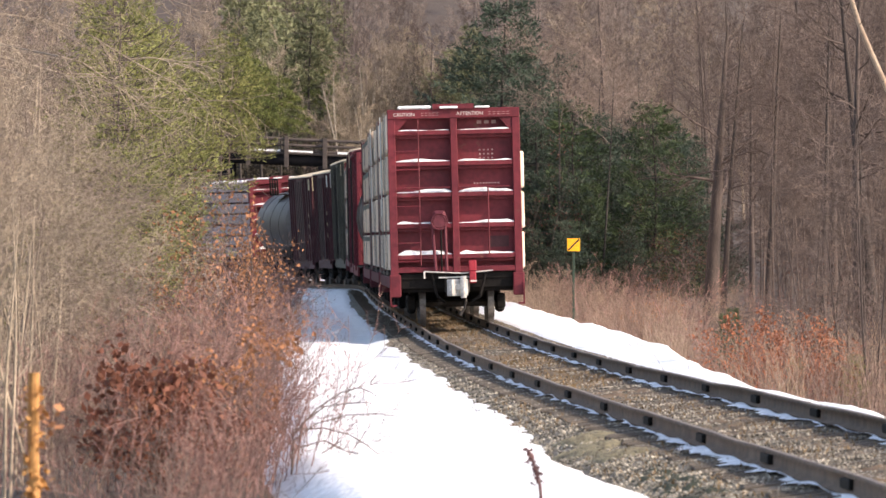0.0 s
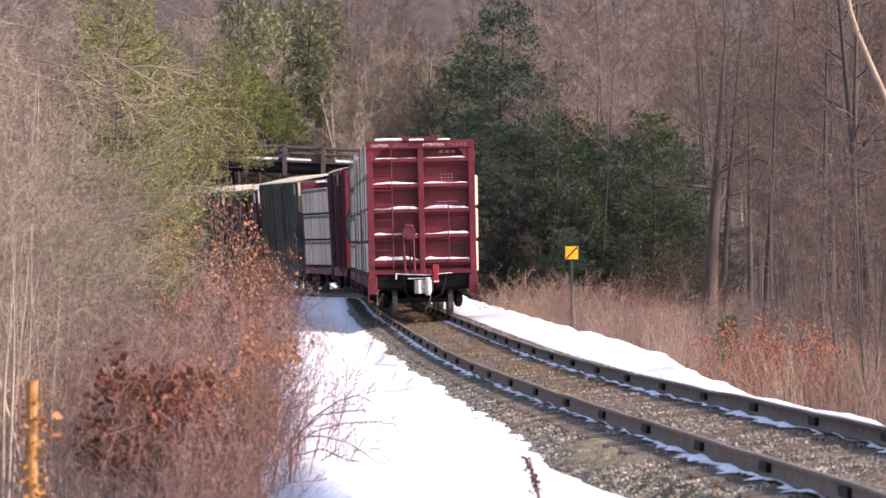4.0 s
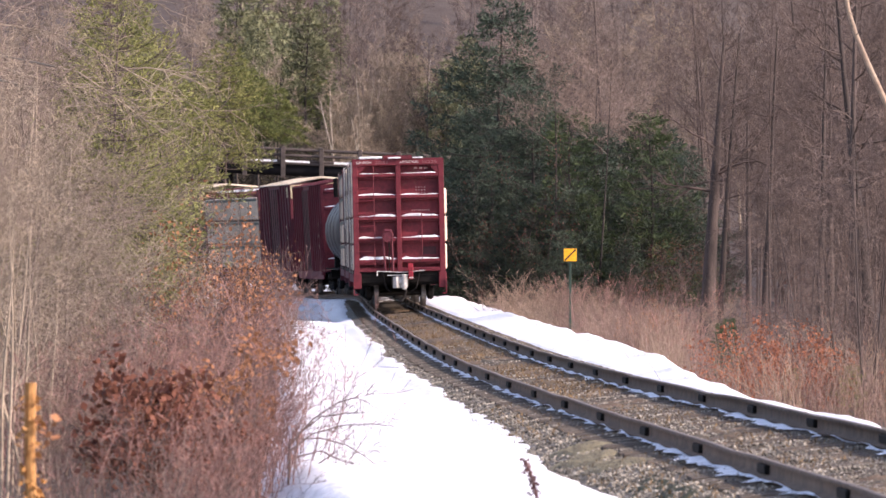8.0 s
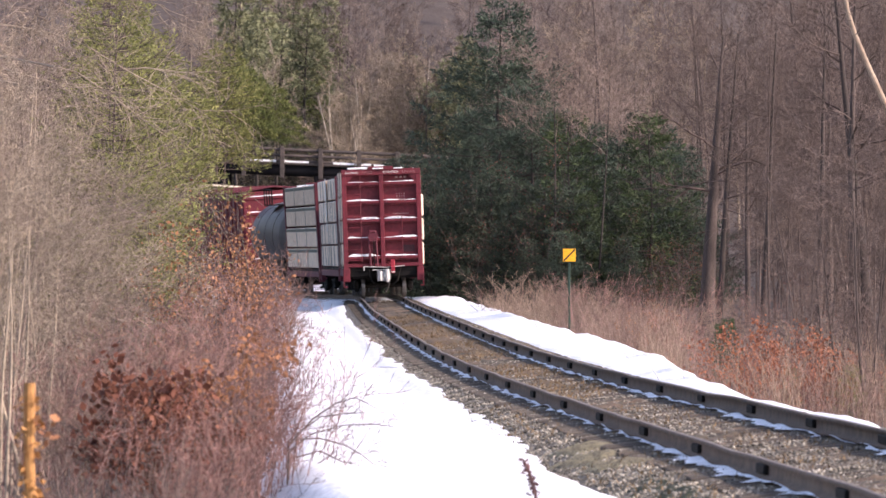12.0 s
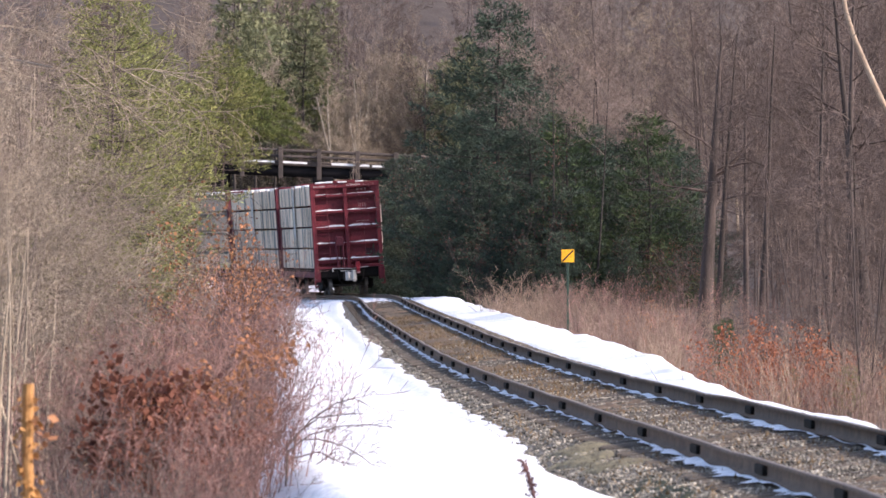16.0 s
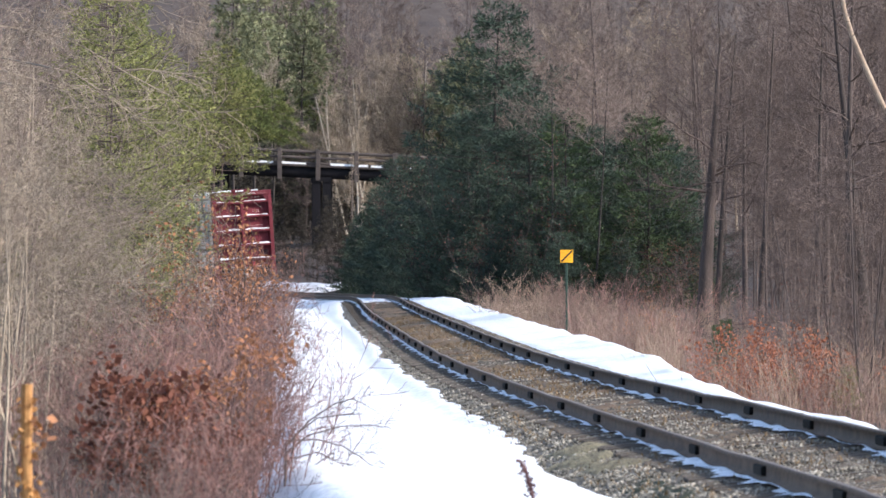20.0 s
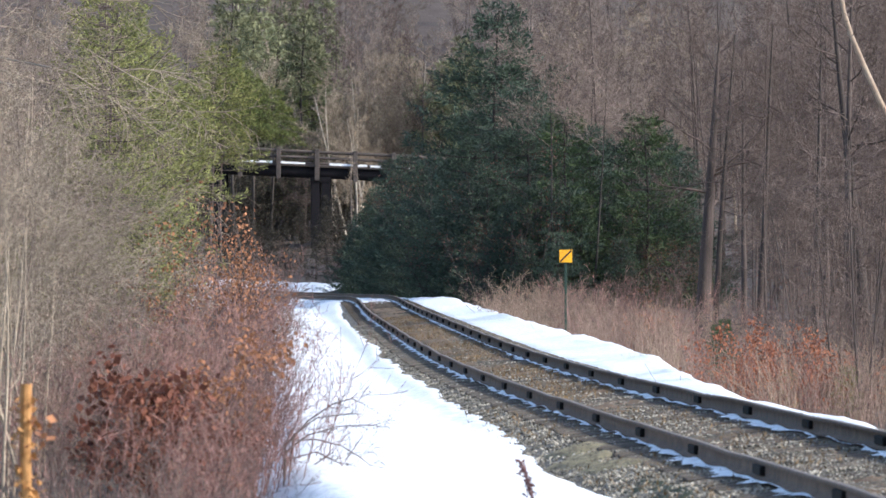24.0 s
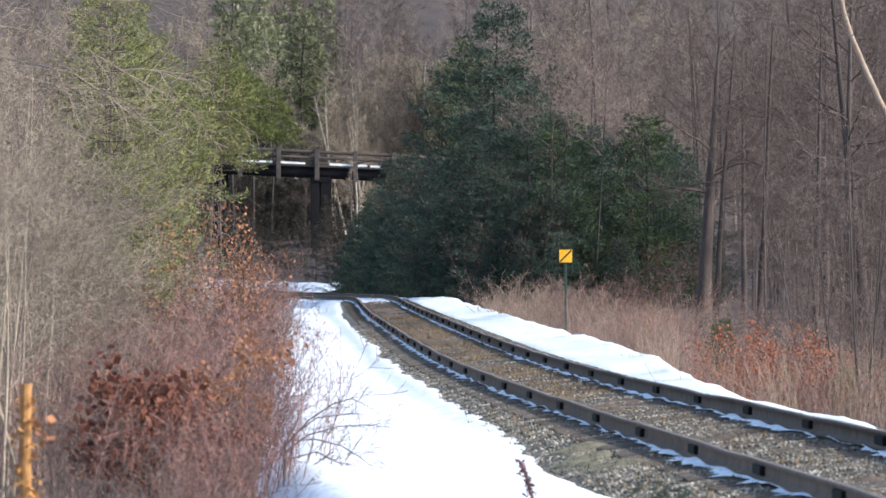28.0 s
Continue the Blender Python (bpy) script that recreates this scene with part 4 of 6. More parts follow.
TRAIN = []          # (car, length), from the last car forwards
A1 = lumber_car("lumber_car", 16.0, RED, WRAP, "red bulkhead lumber car with white-wrapped bundles and snowy ledges", rear_detail=True, loose=True, stacks=3, bulge=0.10)
tail_end_details(A1, 16.0)
TRAIN.append((A1, 16.0))
TRAIN.append((lumber_car("lumber_car", 16.0, RED_DULL, WRAP, "maroon bulkhead lumber car with dull white-wrapped bundles", loose=True, stacks=2), 16.0))
TRAIN.append((lumber_car("lumber_car", 16.2, RED_DULL, WRAP_TAN, "lumber car with tan bundles and dark green wrap bands", bands=True), 16.2))
TRAIN.append((tank_car("tank_car", 13.0, TANKGREY, "dull grey tank car with a black top platform"), 13.0))
TRAIN.append((boxcar("red_boxcar", 15.4, RED, RED_DULL, "red boxcar with snow on its ribbed end"), 15.4))
TRAIN.append((boxcar("maroon_boxcar", 12.4, RED_DULL, ROOF, "maroon boxcar with a pale galvanised roof", panel=CREAM, ledges=4, high=4.95), 12.4))
TRAIN.append((lumber_car("lumber_car", 16.7, RED_DULL, WRAP_TAN, "lumber car with tan paper-wrapped bundles and dark bands", bands=True, tiers=3, stacks=2, bundle_top=4.4), 16.7))
TRAIN.append((boxcar("grey_boxcar", 15.6, GREEN, ROOF, "grey-green boxcar with a cream upper end and snowy ribs", panel=CREAM, high=4.95), 15.6))
# this maroon car and the next have tree shadow put into their paint
TRAIN.append((boxcar("maroon_boxcar", 10.6, SHADED_BROWN, ROOF, "dark maroon boxcar with a pale roof edge", panel=WHITE), 10.6))
TRAIN.append((boxcar("brown_boxcar", 11.2, SHADED_BROWN, ROOF, "dark brown boxcar with a cream corner panel", panel=CREAM), 11.2))
TRAIN.append((tank_car("tank_car", 13.6, TANKGREY, "dull grey tank car with a black top platform"), 13.6))
TRAIN.append((lumber_car("lumber_car", 17.4, RED, WRAP_PINK, "red bulkhead lumber car with pinkish-grey bundles", tiers=7, rear_detail=True), 17.4))
TRAIN.append((boxcar("maroon_boxcar", 15.0, RED_DULL, ROOF, "dark maroon boxcar with a pale roof edge"), 15.0))
# ---------------- plants ----------------
def prisms(p0, p1, r0, r1):
    """Three-sided tapered sticks: vertices and triangles."""
    n = len(p0)
    d = p1 - p0
    d /= np.maximum(np.linalg.norm(d, axis=1, keepdims=True), 1e-6)
    ref = np.where(np.abs(d[:, 2:3]) > 0.9, np.array([[1.0, 0, 0]]), np.array([[0, 0, 1.0]]))
    a = np.cross(d, ref)
    a /= np.linalg.norm(a, axis=1, keepdims=True)
    b = np.cross(d, a)
    v = np.empty((n, 6, 3))
    for k in range(3):
        c, s = math.cos(k * 2.0944), math.sin(k * 2.0944)
        o = a * c + b * s
        v[:, k] = p0 + o * r0[:, None]
        v[:, 3 + k] = p1 + o * r1[:, None]
    q = np.array([[0, 1, 4], [0, 4, 3], [1, 2, 5], [1, 5, 4], [2, 0, 3], [2, 3, 5]])
    f = (q[None] + 6 * np.arange(n)[:, None, None]).reshape(-1, 3)
    return v.reshape(-1, 3), f


def leaf_quads(rng, p, size, flat=0.5, wide=0.35):
    """Small leaves or needle sprays, two triangles each, at the places p."""
    n = len(p)
    a = rng.normal(size=(n, 3))
    a[:, 2] *= flat
    a /= np.linalg.norm(a, axis=1, keepdims=True)
    b = np.cross(a, rng.normal(size=(n, 3)))
    b /= np.maximum(np.linalg.norm(b, axis=1, keepdims=True), 1e-6)
    s = size * (0.6 + 0.8 * rng.random((n, 1)))
    v = np.stack([p, p + a * s * 0.5 + b * s * wide, p + a * s, p + a * s * 0.5 - b * s * wide], 1).reshape(-1, 3)
    k = 4 * np.arange(n)[:, None]
    f = np.concatenate([k + np.array([[0, 1, 2]]), k + np.array([[0, 2, 3]])], 0)
    return v, f


def grow(rng, base, way, length, radius, levels, kids, spread, up=0.12, wiggle=0.12, segs=(5, 3, 2, 2), shrink=0.55, slim=0.6):
    """A branching skeleton: lists of (p0, p1, r0, r1, level)."""
    out = []
    stack = [(np.array(base, float), np.array(way, float), length, radius, 0)]
    while stack:
        p, d, ln, r, lev = stack.pop()
        d = d / np.linalg.norm(d)
        n = segs[lev] if not isinstance(segs, int) else max(2, segs - lev)
        pts = [p]
        for i in range(n):
            d = d + rng.normal(size=3) * (0.04 if lev == 0 and length > 9 else wiggle) + np.array([0, 0, up if lev else up * 0.5])
            d /= np.linalg.norm(d)
            q = pts[-1] + d * ln / n
            ra, rb = r * (1 - 0.8 * i / n), r * (1 - 0.8 * (i + 1) / n)
            out.append((pts[-1], q, ra, rb, lev))
            pts.append(q)
            if lev < levels and (i > 0 or lev):
                for _ in range(kids[lev]):
                    side = rng.normal(size=3)
                    side -= side.dot(d) * d
                    side /= np.linalg.norm(side)
                    nd = d * (1 - spread) + side * spread
                    f = rng.random()
                    stack.append((pts[-2] * (1 - f) + q * f, nd, ln * shrink * (0.6 + 0.7 * rng.random()) * (1 - 0.45 * i / n), rb * slim + 0.002, lev + 1))
    return out


def split_arrays(sk, cut):
    p0, p1 = np.array([s[0] for s in sk]), np.array([s[1] for s in sk])
    r0, r1 = np.array([s[2] for s in sk]), np.array([s[3] for s in sk])
    lv = np.array([s[4] for s in sk])
    return [(p0[m], p1[m], r0[m], r1[m]) for m in (lv <= cut, lv > cut)]


def bole(pts, radii, n=7):
    """One unbroken tapering tube through the points."""
    pts, radii = np.asarray(pts, float), np.asarray(radii, float)
    a = np.linspace(0, math.tau, n, endpoint=False)
    ring = np.stack([np.cos(a), np.sin(a), 0 * a], 1)
    v = (pts[:, None, :] + ring[None] * radii[:, None, None]).reshape(-1, 3)
    f = [(i * n + k, i * n + (k + 1) % n, (i + 1) * n + (k + 1) % n, (i + 1) * n + k) for i in range(len(pts) - 1) for k in range(n)]
    return v, f


def conifer(seed, high, spread, name, leafm, label, whorls=24, needles=7, size=0.30, bare=0.05, group="conifers", droop=-0.15, wide=0.095, fluff=0.26, tuft=4, wood=PINEBARK):
    rng = np.random.default_rng(seed)
    ob = empty(name, label=label, category="tree", group=group)
    z = np.linspace(0, high, 9)
    pts = np.stack([0.10 * np.sin(z * 0.6 + seed), 0.10 * np.cos(z * 0.5 + seed), z - 0.3], 1)
    r = 0.012 * high * (1 - 0.93 * z / high)
    v, f = bole(pts, r, 8)
    arrays("trunk", v, f, wood, ob, smooth=True)
    bp0, bp1, br0, br1, lp = [], [], [], [], []
    for i in range(whorls):
        t = bare + (1 - bare) * (i + rng.random() * 0.9) / whorls
        ln = spread * (1 - t) ** 0.75 * (0.55 + 0.7 * rng.random()) + 0.3
        for k in range(rng.integers(4, 7)):
            a = rng.random() * 6.283
            p = np.array([0, 0, t * high + rng.normal() * 0.15])
            L = ln * (0.5 + 0.7 * rng.random())
            d = np.array([math.cos(a), math.sin(a), droop + 0.4 * rng.random()])
            n = max(3, int(L / 0.5))
            for j in range(n):
                d[2] += 0.05
                q = p + d * L / n
                bp0.append(p), bp1.append(q), br0.append(0.03 * (1 - j / n) + 0.006), br1.append(0.03 * (1 - (j + 1) / n) + 0.005)
                if j > 0 or n < 4:
                    m = int(needles * (0.6 + j / n))
                    lp.append(p + (q - p) * rng.random((m, 1)) + rng.normal(size=(m, 3)) * np.array([fluff, fluff, fluff * 0.6]) * (0.5 + L / 5))
                p = q
    v, f = prisms(np.array(bp0), np.array(bp1), np.array(br0), np.array(br1))
    tagged(arrays("branchwork", v, f, wood, ob), kind="stuff")
    v, f = leaf_quads(rng, np.repeat(np.concatenate(lp), tuft, axis=0), size, 0.7, wide)
    tagged(arrays("crown", v, f, leafm, ob), kind="stuff")
    return ob


def shrub(seed, high, wide, stems, name="bramble_bush", m=BRAMBLE, label="tangled red-brown bare bramble bush", leaves=0, leafm=OAKLEAF, thick=1.0, spread=0.5, group="brush", leafsize=0.09, clusters=0):
    rng = np.random.default_rng(seed)
    ob = empty(name, label=label, category="bush", group=group)
    sk = []
    for _ in range(stems):
        a, rr = rng.random() * 6.283, wide * 0.45 * math.sqrt(rng.random())
        lean = rng.normal(size=2) * 0.25
        sk += grow(rng, (rr * math.cos(a), rr * math.sin(a), -0.1), (lean[0], lean[1], 1), high * (0.5 + 0.6 * rng.random()), 0.009 * thick, 2, (1, 2), spread, up=0.06, wiggle=0.11, segs=(5, 3, 2), shrink=0.42)
    (a0, a1, a2, a3), (b0, b1, b2, b3) = split_arrays(sk, 0)
    v, f = prisms(a0, a1, np.maximum(a2, 0.004 * thick), np.maximum(a3, 0.003 * thick))
    tagged(arrays("stem_growth", v, f, m, ob), kind="stuff")
    v, f = prisms(b0, b1, np.maximum(b2, 0.003 * thick), np.maximum(b3, 0.0025 * thick))
    tagged(arrays("twig_tangle", v, f, m, ob), kind="stuff")
    if leaves:
        pick = rng.choice(rng.integers(0, len(b1), clusters or leaves), leaves)
        v, f = leaf_quads(rng, b1[pick] + rng.normal(size=(leaves, 3)) * (0.10 if clusters else 0.05), leafsize, 1.0)
        tagged(arrays("dry_foliage", v, f, leafm, ob), kind="stuff")
    return ob


def reeds(seed, n, wide, high, name="dry_weed", m=STRAW, label="clump of dry straw-coloured weed stems"):
    rng = np.random.default_rng(seed)
    ob = empty(name, label=label, category="weeds", group="dry weeds")
    p0 = np.stack([rng.normal(size=n) * wide * 0.35, rng.normal(size=n) * wide * 0.35, np.full(n, -0.1)], 1)
    h = high * (0.4 + 0.7 * rng.random(n))
    lean = rng.normal(size=(n, 2)) * 0.16
    mid = p0 + np.stack([lean[:, 0] * h * 0.5, lean[:, 1] * h * 0.5, h * 0.55], 1)
    tip = mid + np.stack([lean[:, 0] * h * 1.1, lean[:, 1] * h * 1.1, h * 0.45], 1)
    v1, f1 = prisms(p0, mid, np.full(n, 0.005), np.full(n, 0.004))
    v2, f2 = prisms(mid, tip, np.full(n, 0.004), np.full(n, 0.0025))
    tagged(arrays("stem_growth", np.concatenate([v1, v2]), np.concatenate([f1, f2 + len(v1)]), m, ob), kind="stuff")
    return ob


PLACED = {}


def plant(proto, x, y, scale=1.0, turn=None, tilt=0.0):
    """Puts the first plant of a kind itself, then copies, on the ground at x, y."""
    z = float(ground_z(x, y)[0])
    m = pose(x, y, z - 0.05, random.uniform(-tilt, tilt), random.uniform(-tilt, tilt), random.uniform(0, 360) if turn is None else turn)
    if proto.name not in PLACED:
        PLACED[proto.name] = True
        ob = proto
        ob.matrix_basis = m
    else:
        ob = copy_thing(proto, m)
    ob.scale = (scale, scale, scale)
    return ob


def across(px, y):
    """Metres across of a line of sight at the distance y."""
    return (px - 784) / 11500.0 * y


R = random.Random(11)


def clear(x, y, gap):
    u, _ = beside(x, y)
    return abs(float(u[0])) > gap


def crown_tree(seed, high, radius, name="bare_tree", twig=TWIG, bark=BARK, label="bare grey-brown deciduous tree with fine twigs",
               thick=1.0, fork=0.3, limbs=16, reach=0.36, rise=0.55, up=0.07, stems=1, lean=0.04, category="tree", group="bare trees"):
    """A trunk that forks into long ascending limbs, which branch twice into fine curved twigs."""
    rng = np.random.default_rng(seed)
    ob = empty(name, label=label, category=category, group=group)
    sk = []
    for k in range(stems):
        o = rng.normal(size=2) * 0.3 * (stems > 1)
        n = 9
        tilt = rng.normal(size=2) * lean
        z = np.linspace(-0.3, high * (0.92 if k == 0 else 0.6 + 0.3 * rng.random()), n)
        bend = np.cumsum(np.cumsum(rng.normal(size=(n, 2)), axis=0), axis=0) * 0.009 * high / 8 * (1 if stems == 1 else 2.2)
        pts = np.stack([o[0] + tilt[0] * z + bend[:, 0], o[1] + tilt[1] * z + bend[:, 1], z], 1)
        rad = radius * (1 - 0.9 * (z - z[0]) / (z[-1] - z[0])) + 0.004
        v, f = bole(pts, rad)
        arrays("trunk", v, f, bark, ob, smooth=True)
        for j in range(limbs):
            t = fork + (0.97 - fork) * (j + rng.random()) / limbs
            i = min(n - 2, int(t * (n - 1)))
            w = t * (n - 1) - i
            p = pts[i] * (1 - w) + pts[i + 1] * w
            a = rng.random() * 6.283
            d = np.array([math.cos(a), math.sin(a), rise + 0.5 * t + 0.25 * rng.normal()])
            ln = high * reach * (1.15 - 0.75 * t) * (0.6 + 0.7 * rng.random())
            sk += grow(rng, p, d, ln, radius * 0.32 * (1.1 - 0.8 * t), 2, (2, 3), 0.5, up=up, wiggle=0.16, segs=(5, 3, 2), shrink=0.46, slim=0.55)
    p0, p1 = np.array([s[0] for s in sk]), np.array([s[1] for s in sk])
    r0, r1 = np.array([s[2] for s in sk]), np.array([s[3] for s in sk])
    v, f = prisms(p0, p1, np.maximum(r0, 0.0055 * thick), np.maximum(r1, 0.0038 * thick))
    tagged(arrays("crown", v, f, twig, ob), kind="stuff")
    return ob


def pine(seed, high, spread, name, leafm, label, blade=0.24, wide=0.10, per=6, gap=0.55, bare=0.06, droop=-0.12, lift=0.30,
         group="conifers", wood=PINEBARK, shape=0.8):
    """Tiers of long boughs with flat sprays of needle tufts at the ends of their twigs."""
    rng = np.random.default_rng(seed)
    ob = empty(name, label=label, category="tree", group=group)
    z = np.linspace(0, high, 9)
    pts = np.stack([0.10 * np.sin(z * 0.6 + seed), 0.10 * np.cos(z * 0.5 + seed), z - 0.3], 1)
    v, f = bole(pts, (0.012 if wood is PINEBARK else 0.005) * high * (1 - 0.95 * z / high) + 0.006, 8)
    arrays("trunk", v, f, wood, ob, smooth=True)
    p0, p1, rad, tuft, aim_at = [], [], [], [], []
    h = bare * high
    while h < high - 0.1:
        t = h / high
        first = rng.random() * 6.283
        n = int(rng.integers(4, 7))
        for k in range(n):
            a = first + k * math.tau / n + rng.normal() * 0.25
            L = spread * (1 - t) ** shape * (0.55 + 0.75 * rng.random()) + 0.22
            out = np.array([math.cos(a), math.sin(a), 0.0])
            side = np.array([-out[1], out[0], 0.0])
            kink = rng.normal() * 0.15
            z0 = h + rng.normal() * 0.10 - 0.3

            def at(f):
                return out * L * f + side * kink * L * f * f + np.array([0, 0, z0 + L * (droop * f + lift * f * f)])
            fs = np.linspace(0, 1, 5)
            for f0, f1 in zip(fs[:-1], fs[1:]):
                p0.append(at(f0)), p1.append(at(f1)), rad.append(0.010 + 0.020 * (1 - f0) * L / 3)
            m = int(4 + L * 4.5)
            for i in range(m):
                f = 0.22 + 0.78 * (i + rng.random()) / m
                q = at(f)
                s = 1 if i % 2 else -1
                d = out * (0.75 + 0.2 * rng.random()) + side * s * (0.75 if f < 0.9 else 0.2) + np.array([0, 0, 0.12 + 0.12 * rng.normal()])
                l = (0.12 + 0.34 * L * (1.12 - f) * (0.5 + 0.8 * rng.random()))
                e = q + d * l
                p0.append(q), p1.append(e), rad.append(0.006)
                for g in ((1.0, 0.5) if l > 0.28 else (1.0,)):
                    tuft.append(q + (e - q) * g), aim_at.append(d)
        h += gap * (0.7 + 0.6 * rng.random()) * (1 - 0.35 * t)
    tuft.append(np.array([pts[-1][0], pts[-1][1], high - 0.35])), aim_at.append(np.array([0, 0, 1.0]))
    rad = np.array(rad)
    v, f = prisms(np.array(p0), np.array(p1), rad, rad * 0.6)
    tagged(arrays("branchwork", v, f, wood, ob), kind="stuff")
    p = np.repeat(np.array(tuft), per, axis=0)
    d = np.repeat(np.array(aim_at), per, axis=0) * 0.55 + rng.normal(size=(len(p), 3)) * 0.55 + np.array([0, 0, 0.22])
    d /= np.linalg.norm(d, axis=1, keepdims=True)
    b = np.cross(d, rng.normal(size=d.shape))
    b /= np.linalg.norm(b, axis=1, keepdims=True)
    p = p + rng.normal(size=p.shape) * 0.05
    s = blade * (0.6 + 0.8 * rng.random((len(p), 1)))
    v = np.stack([p, p + d * s * 0.55 + b * s * wide, p + d * s, p + d * s * 0.55 - b * s * wide], 1).reshape(-1, 3)
    k = 4 * np.arange(len(p))[:, None]
    tagged(arrays("crown", v, np.concatenate([k + np.array([[0, 1, 2]]), k + np.array([[0, 2, 3]])], 0), leafm, ob), kind="stuff")
    return ob


TREES = [crown_tree(21, 15, 0.10), crown_tree(22, 13, 0.05, bark=TWIG), crown_tree(23, 16, 0.12, fork=0.4), crown_tree(28, 10, 0.035, limbs=17, bark=TWIG)]
FAR = [crown_tree(24, 12, 0.085, twig=TWIG_PALE, bark=TWIG_PALE, label="bare tree with pale fine twigs", thick=2.0, fork=0.2, rise=0.9),
       crown_tree(25, 14, 0.09, twig=TWIG_HILL, bark=TWIG_HILL, label="bare tree with tan twigs on the hillside", thick=2.0, rise=0.7),
       crown_tree(29, 13, 0.09, label="bare tree with brown twigs on the hillside", thick=2.0)]
BIRCH_CLUMP = crown_tree(35, 11, 0.10, name="birch_clump", twig=TWIG_PALE, bark=PALEBARK, stems=4, lean=0.10, limbs=7, rise=1.1, reach=0.30, fork=0.25, thick=2.2,
                         label="clump of pale slender birch stems", group="birches")
SAPLINGS = [crown_tree(26, 6.5, 0.030, name="alder_thicket", twig=TWIG_PALE, bark=TWIG_PALE, label="tall bare thicket of pale tan twigs", stems=3, lean=0.12, limbs=7, reach=0.55, rise=0.35, up=-0.04, fork=0.2, thick=0.75, category="bush", group="thickets"),
            crown_tree(27, 6.0, 0.030, name="alder_thicket", twig=TWIG, label="tall bare thicket of brown twigs", stems=3, lean=0.12, limbs=7, reach=0.42, rise=0.4, up=0.0, fork=0.1, thick=0.9, category="bush", group="thickets"),
            crown_tree(36, 6.5, 0.034, name="alder_thicket", twig=TWIG_ROSE, bark=TWIG_ROSE, label="bare thicket of greyish-rose twigs", stems=3, lean=0.15, limbs=7, reach=0.55, rise=0.25, up=-0.05, fork=0.2, thick=0.75, category="bush", group="thickets")]
PINES = [pine(31, 12, 4.3, "white_pine", NEEDLE, "dark green white pine with tiered boughs", shape=0.62, gap=0.5), pine(32, 8, 3.1, "white_pine", NEEDLE, "dark green white pine with tiered boughs"),
         pine(33, 6, 2.3, "white_pine", NEEDLE, "young dark green pine among the brush", gap=0.45),
         conifer(34, 6, 2.6, "hemlock", SHADEGREEN, "small hemlock with deep shade put into its brownish needle colour", whorls=12, needles=4, tuft=3, size=0.3, wide=0.07)]
LIT_PINE = pine(46, 8, 2.4, "white_pine", SUNLIT_GREEN, "mid-green pine with sunlight put into its bough colour")
CEDARS = [pine(41, 9, 2.3, "olive_cedar", OLIVE, "olive-green sunlit cedar in the woods", blade=0.13, wide=0.11, per=6, gap=0.5, bare=0.22, lift=0.5, group="cedars", wood=TWIG, shape=0.6),
          pine(42, 7, 2.1, "olive_cedar", OLIVE, "olive-green sunlit cedar in the woods", blade=0.13, wide=0.11, per=6, gap=0.5, bare=0.22, lift=0.5, group="cedars", wood=TWIG, shape=0.6),
          pine(43, 9, 2.6, "olive_cedar", OLIVE, "olive-green cedar with a bare lower trunk", blade=0.16, wide=0.12, gap=0.45, bare=0.52, droop=-0.2, group="cedars", wood=TWIG)]
HILLPINE = pine(44, 13, 3.2, "grey_green_pine", GREYGREEN, "dull grey-green pine on the hillside", blade=0.38, wide=0.09, per=5, gap=0.8, bare=0.15)
HEMLOCK = pine(45, 13, 4.2, "hemlock", FRESHGREEN, "fresh green hemlock with drooping boughs", blade=0.26, wide=0.10, gap=0.5, bare=0.68, droop=-0.3, lift=0.05, shape=0.6)
BUSHES = [shrub(51, 2.1, 1.6, 9), shrub(52, 1.8, 1.5, 9), shrub(53, 2.3, 1.8, 9, name="brown_brush", m=TWIG, label="bare brown brush with thin stems"), shrub(54, 1.6, 1.4, 9, name="brown_brush", m=TWIG_ROSE, label="bare rosy-brown brush with thin stems"),
          shrub(55, 1.9, 1.6, 9, name="straw_brush", m=STRAW, label="straw-coloured bare brush with thin stems")]
FARBUSH = shrub(57, 1.6, 2.0, 8, name="brown_brush", label="low dark brush under the overpass", m=TWIG, thick=3.6)
SHADE_OAK = shrub(63, 1.9, 1.1, 6, name="oak_sapling", label="oak sapling under pines with shade put into its brown leaf colour", leaves=1500, clusters=60, leafm=OAKSHADED, group="oak saplings", leafsize=0.022, m=PINEBARK)
RUST_OAK = shrub(67, 1.9, 0.9, 6, name="oak_sapling", label="young oak with faded rust-red leaves", leaves=900, clusters=40, leafm=OAKDARK, group="oak saplings", leafsize=0.022, m=BARK)
OAK_BUSH = shrub(66, 1.8, 0.8, 10, name="oak_bush", label="leafy oak bush with dry orange-brown leaves", leaves=2200, group="oak saplings", leafsize=0.032, m=TWIG)
OAKS = [shrub(61, 1.8, 1.0, 8, name="oak_sapling", label="low oak sapling holding dry rust-brown leaves", leaves=500, clusters=14, group="oak saplings", leafsize=0.045),
        shrub(62, 1.5, 1.4, 10, name="red_leaf_shrub", label="low shrub with dry red leaves", leaves=1300, leafm=OAKRED, group="red-leaved shrubs", leafsize=0.055)]
LEAFY = [shrub(64, 1.75, 0.30, 4, name="leafy_oak_sprout", label="thin oak sprout with curled orange-brown leaves", leaves=300, clusters=8, group="oak sprouts", leafsize=0.07, m=TWIG),
         shrub(65, 1.75, 0.35, 4, name="leafy_oak_sprout", label="thin oak sprout with dark red-brown leaves", leaves=420, clusters=8, leafm=OAKDARK, group="oak sprouts", leafsize=0.08, m=TWIG)]
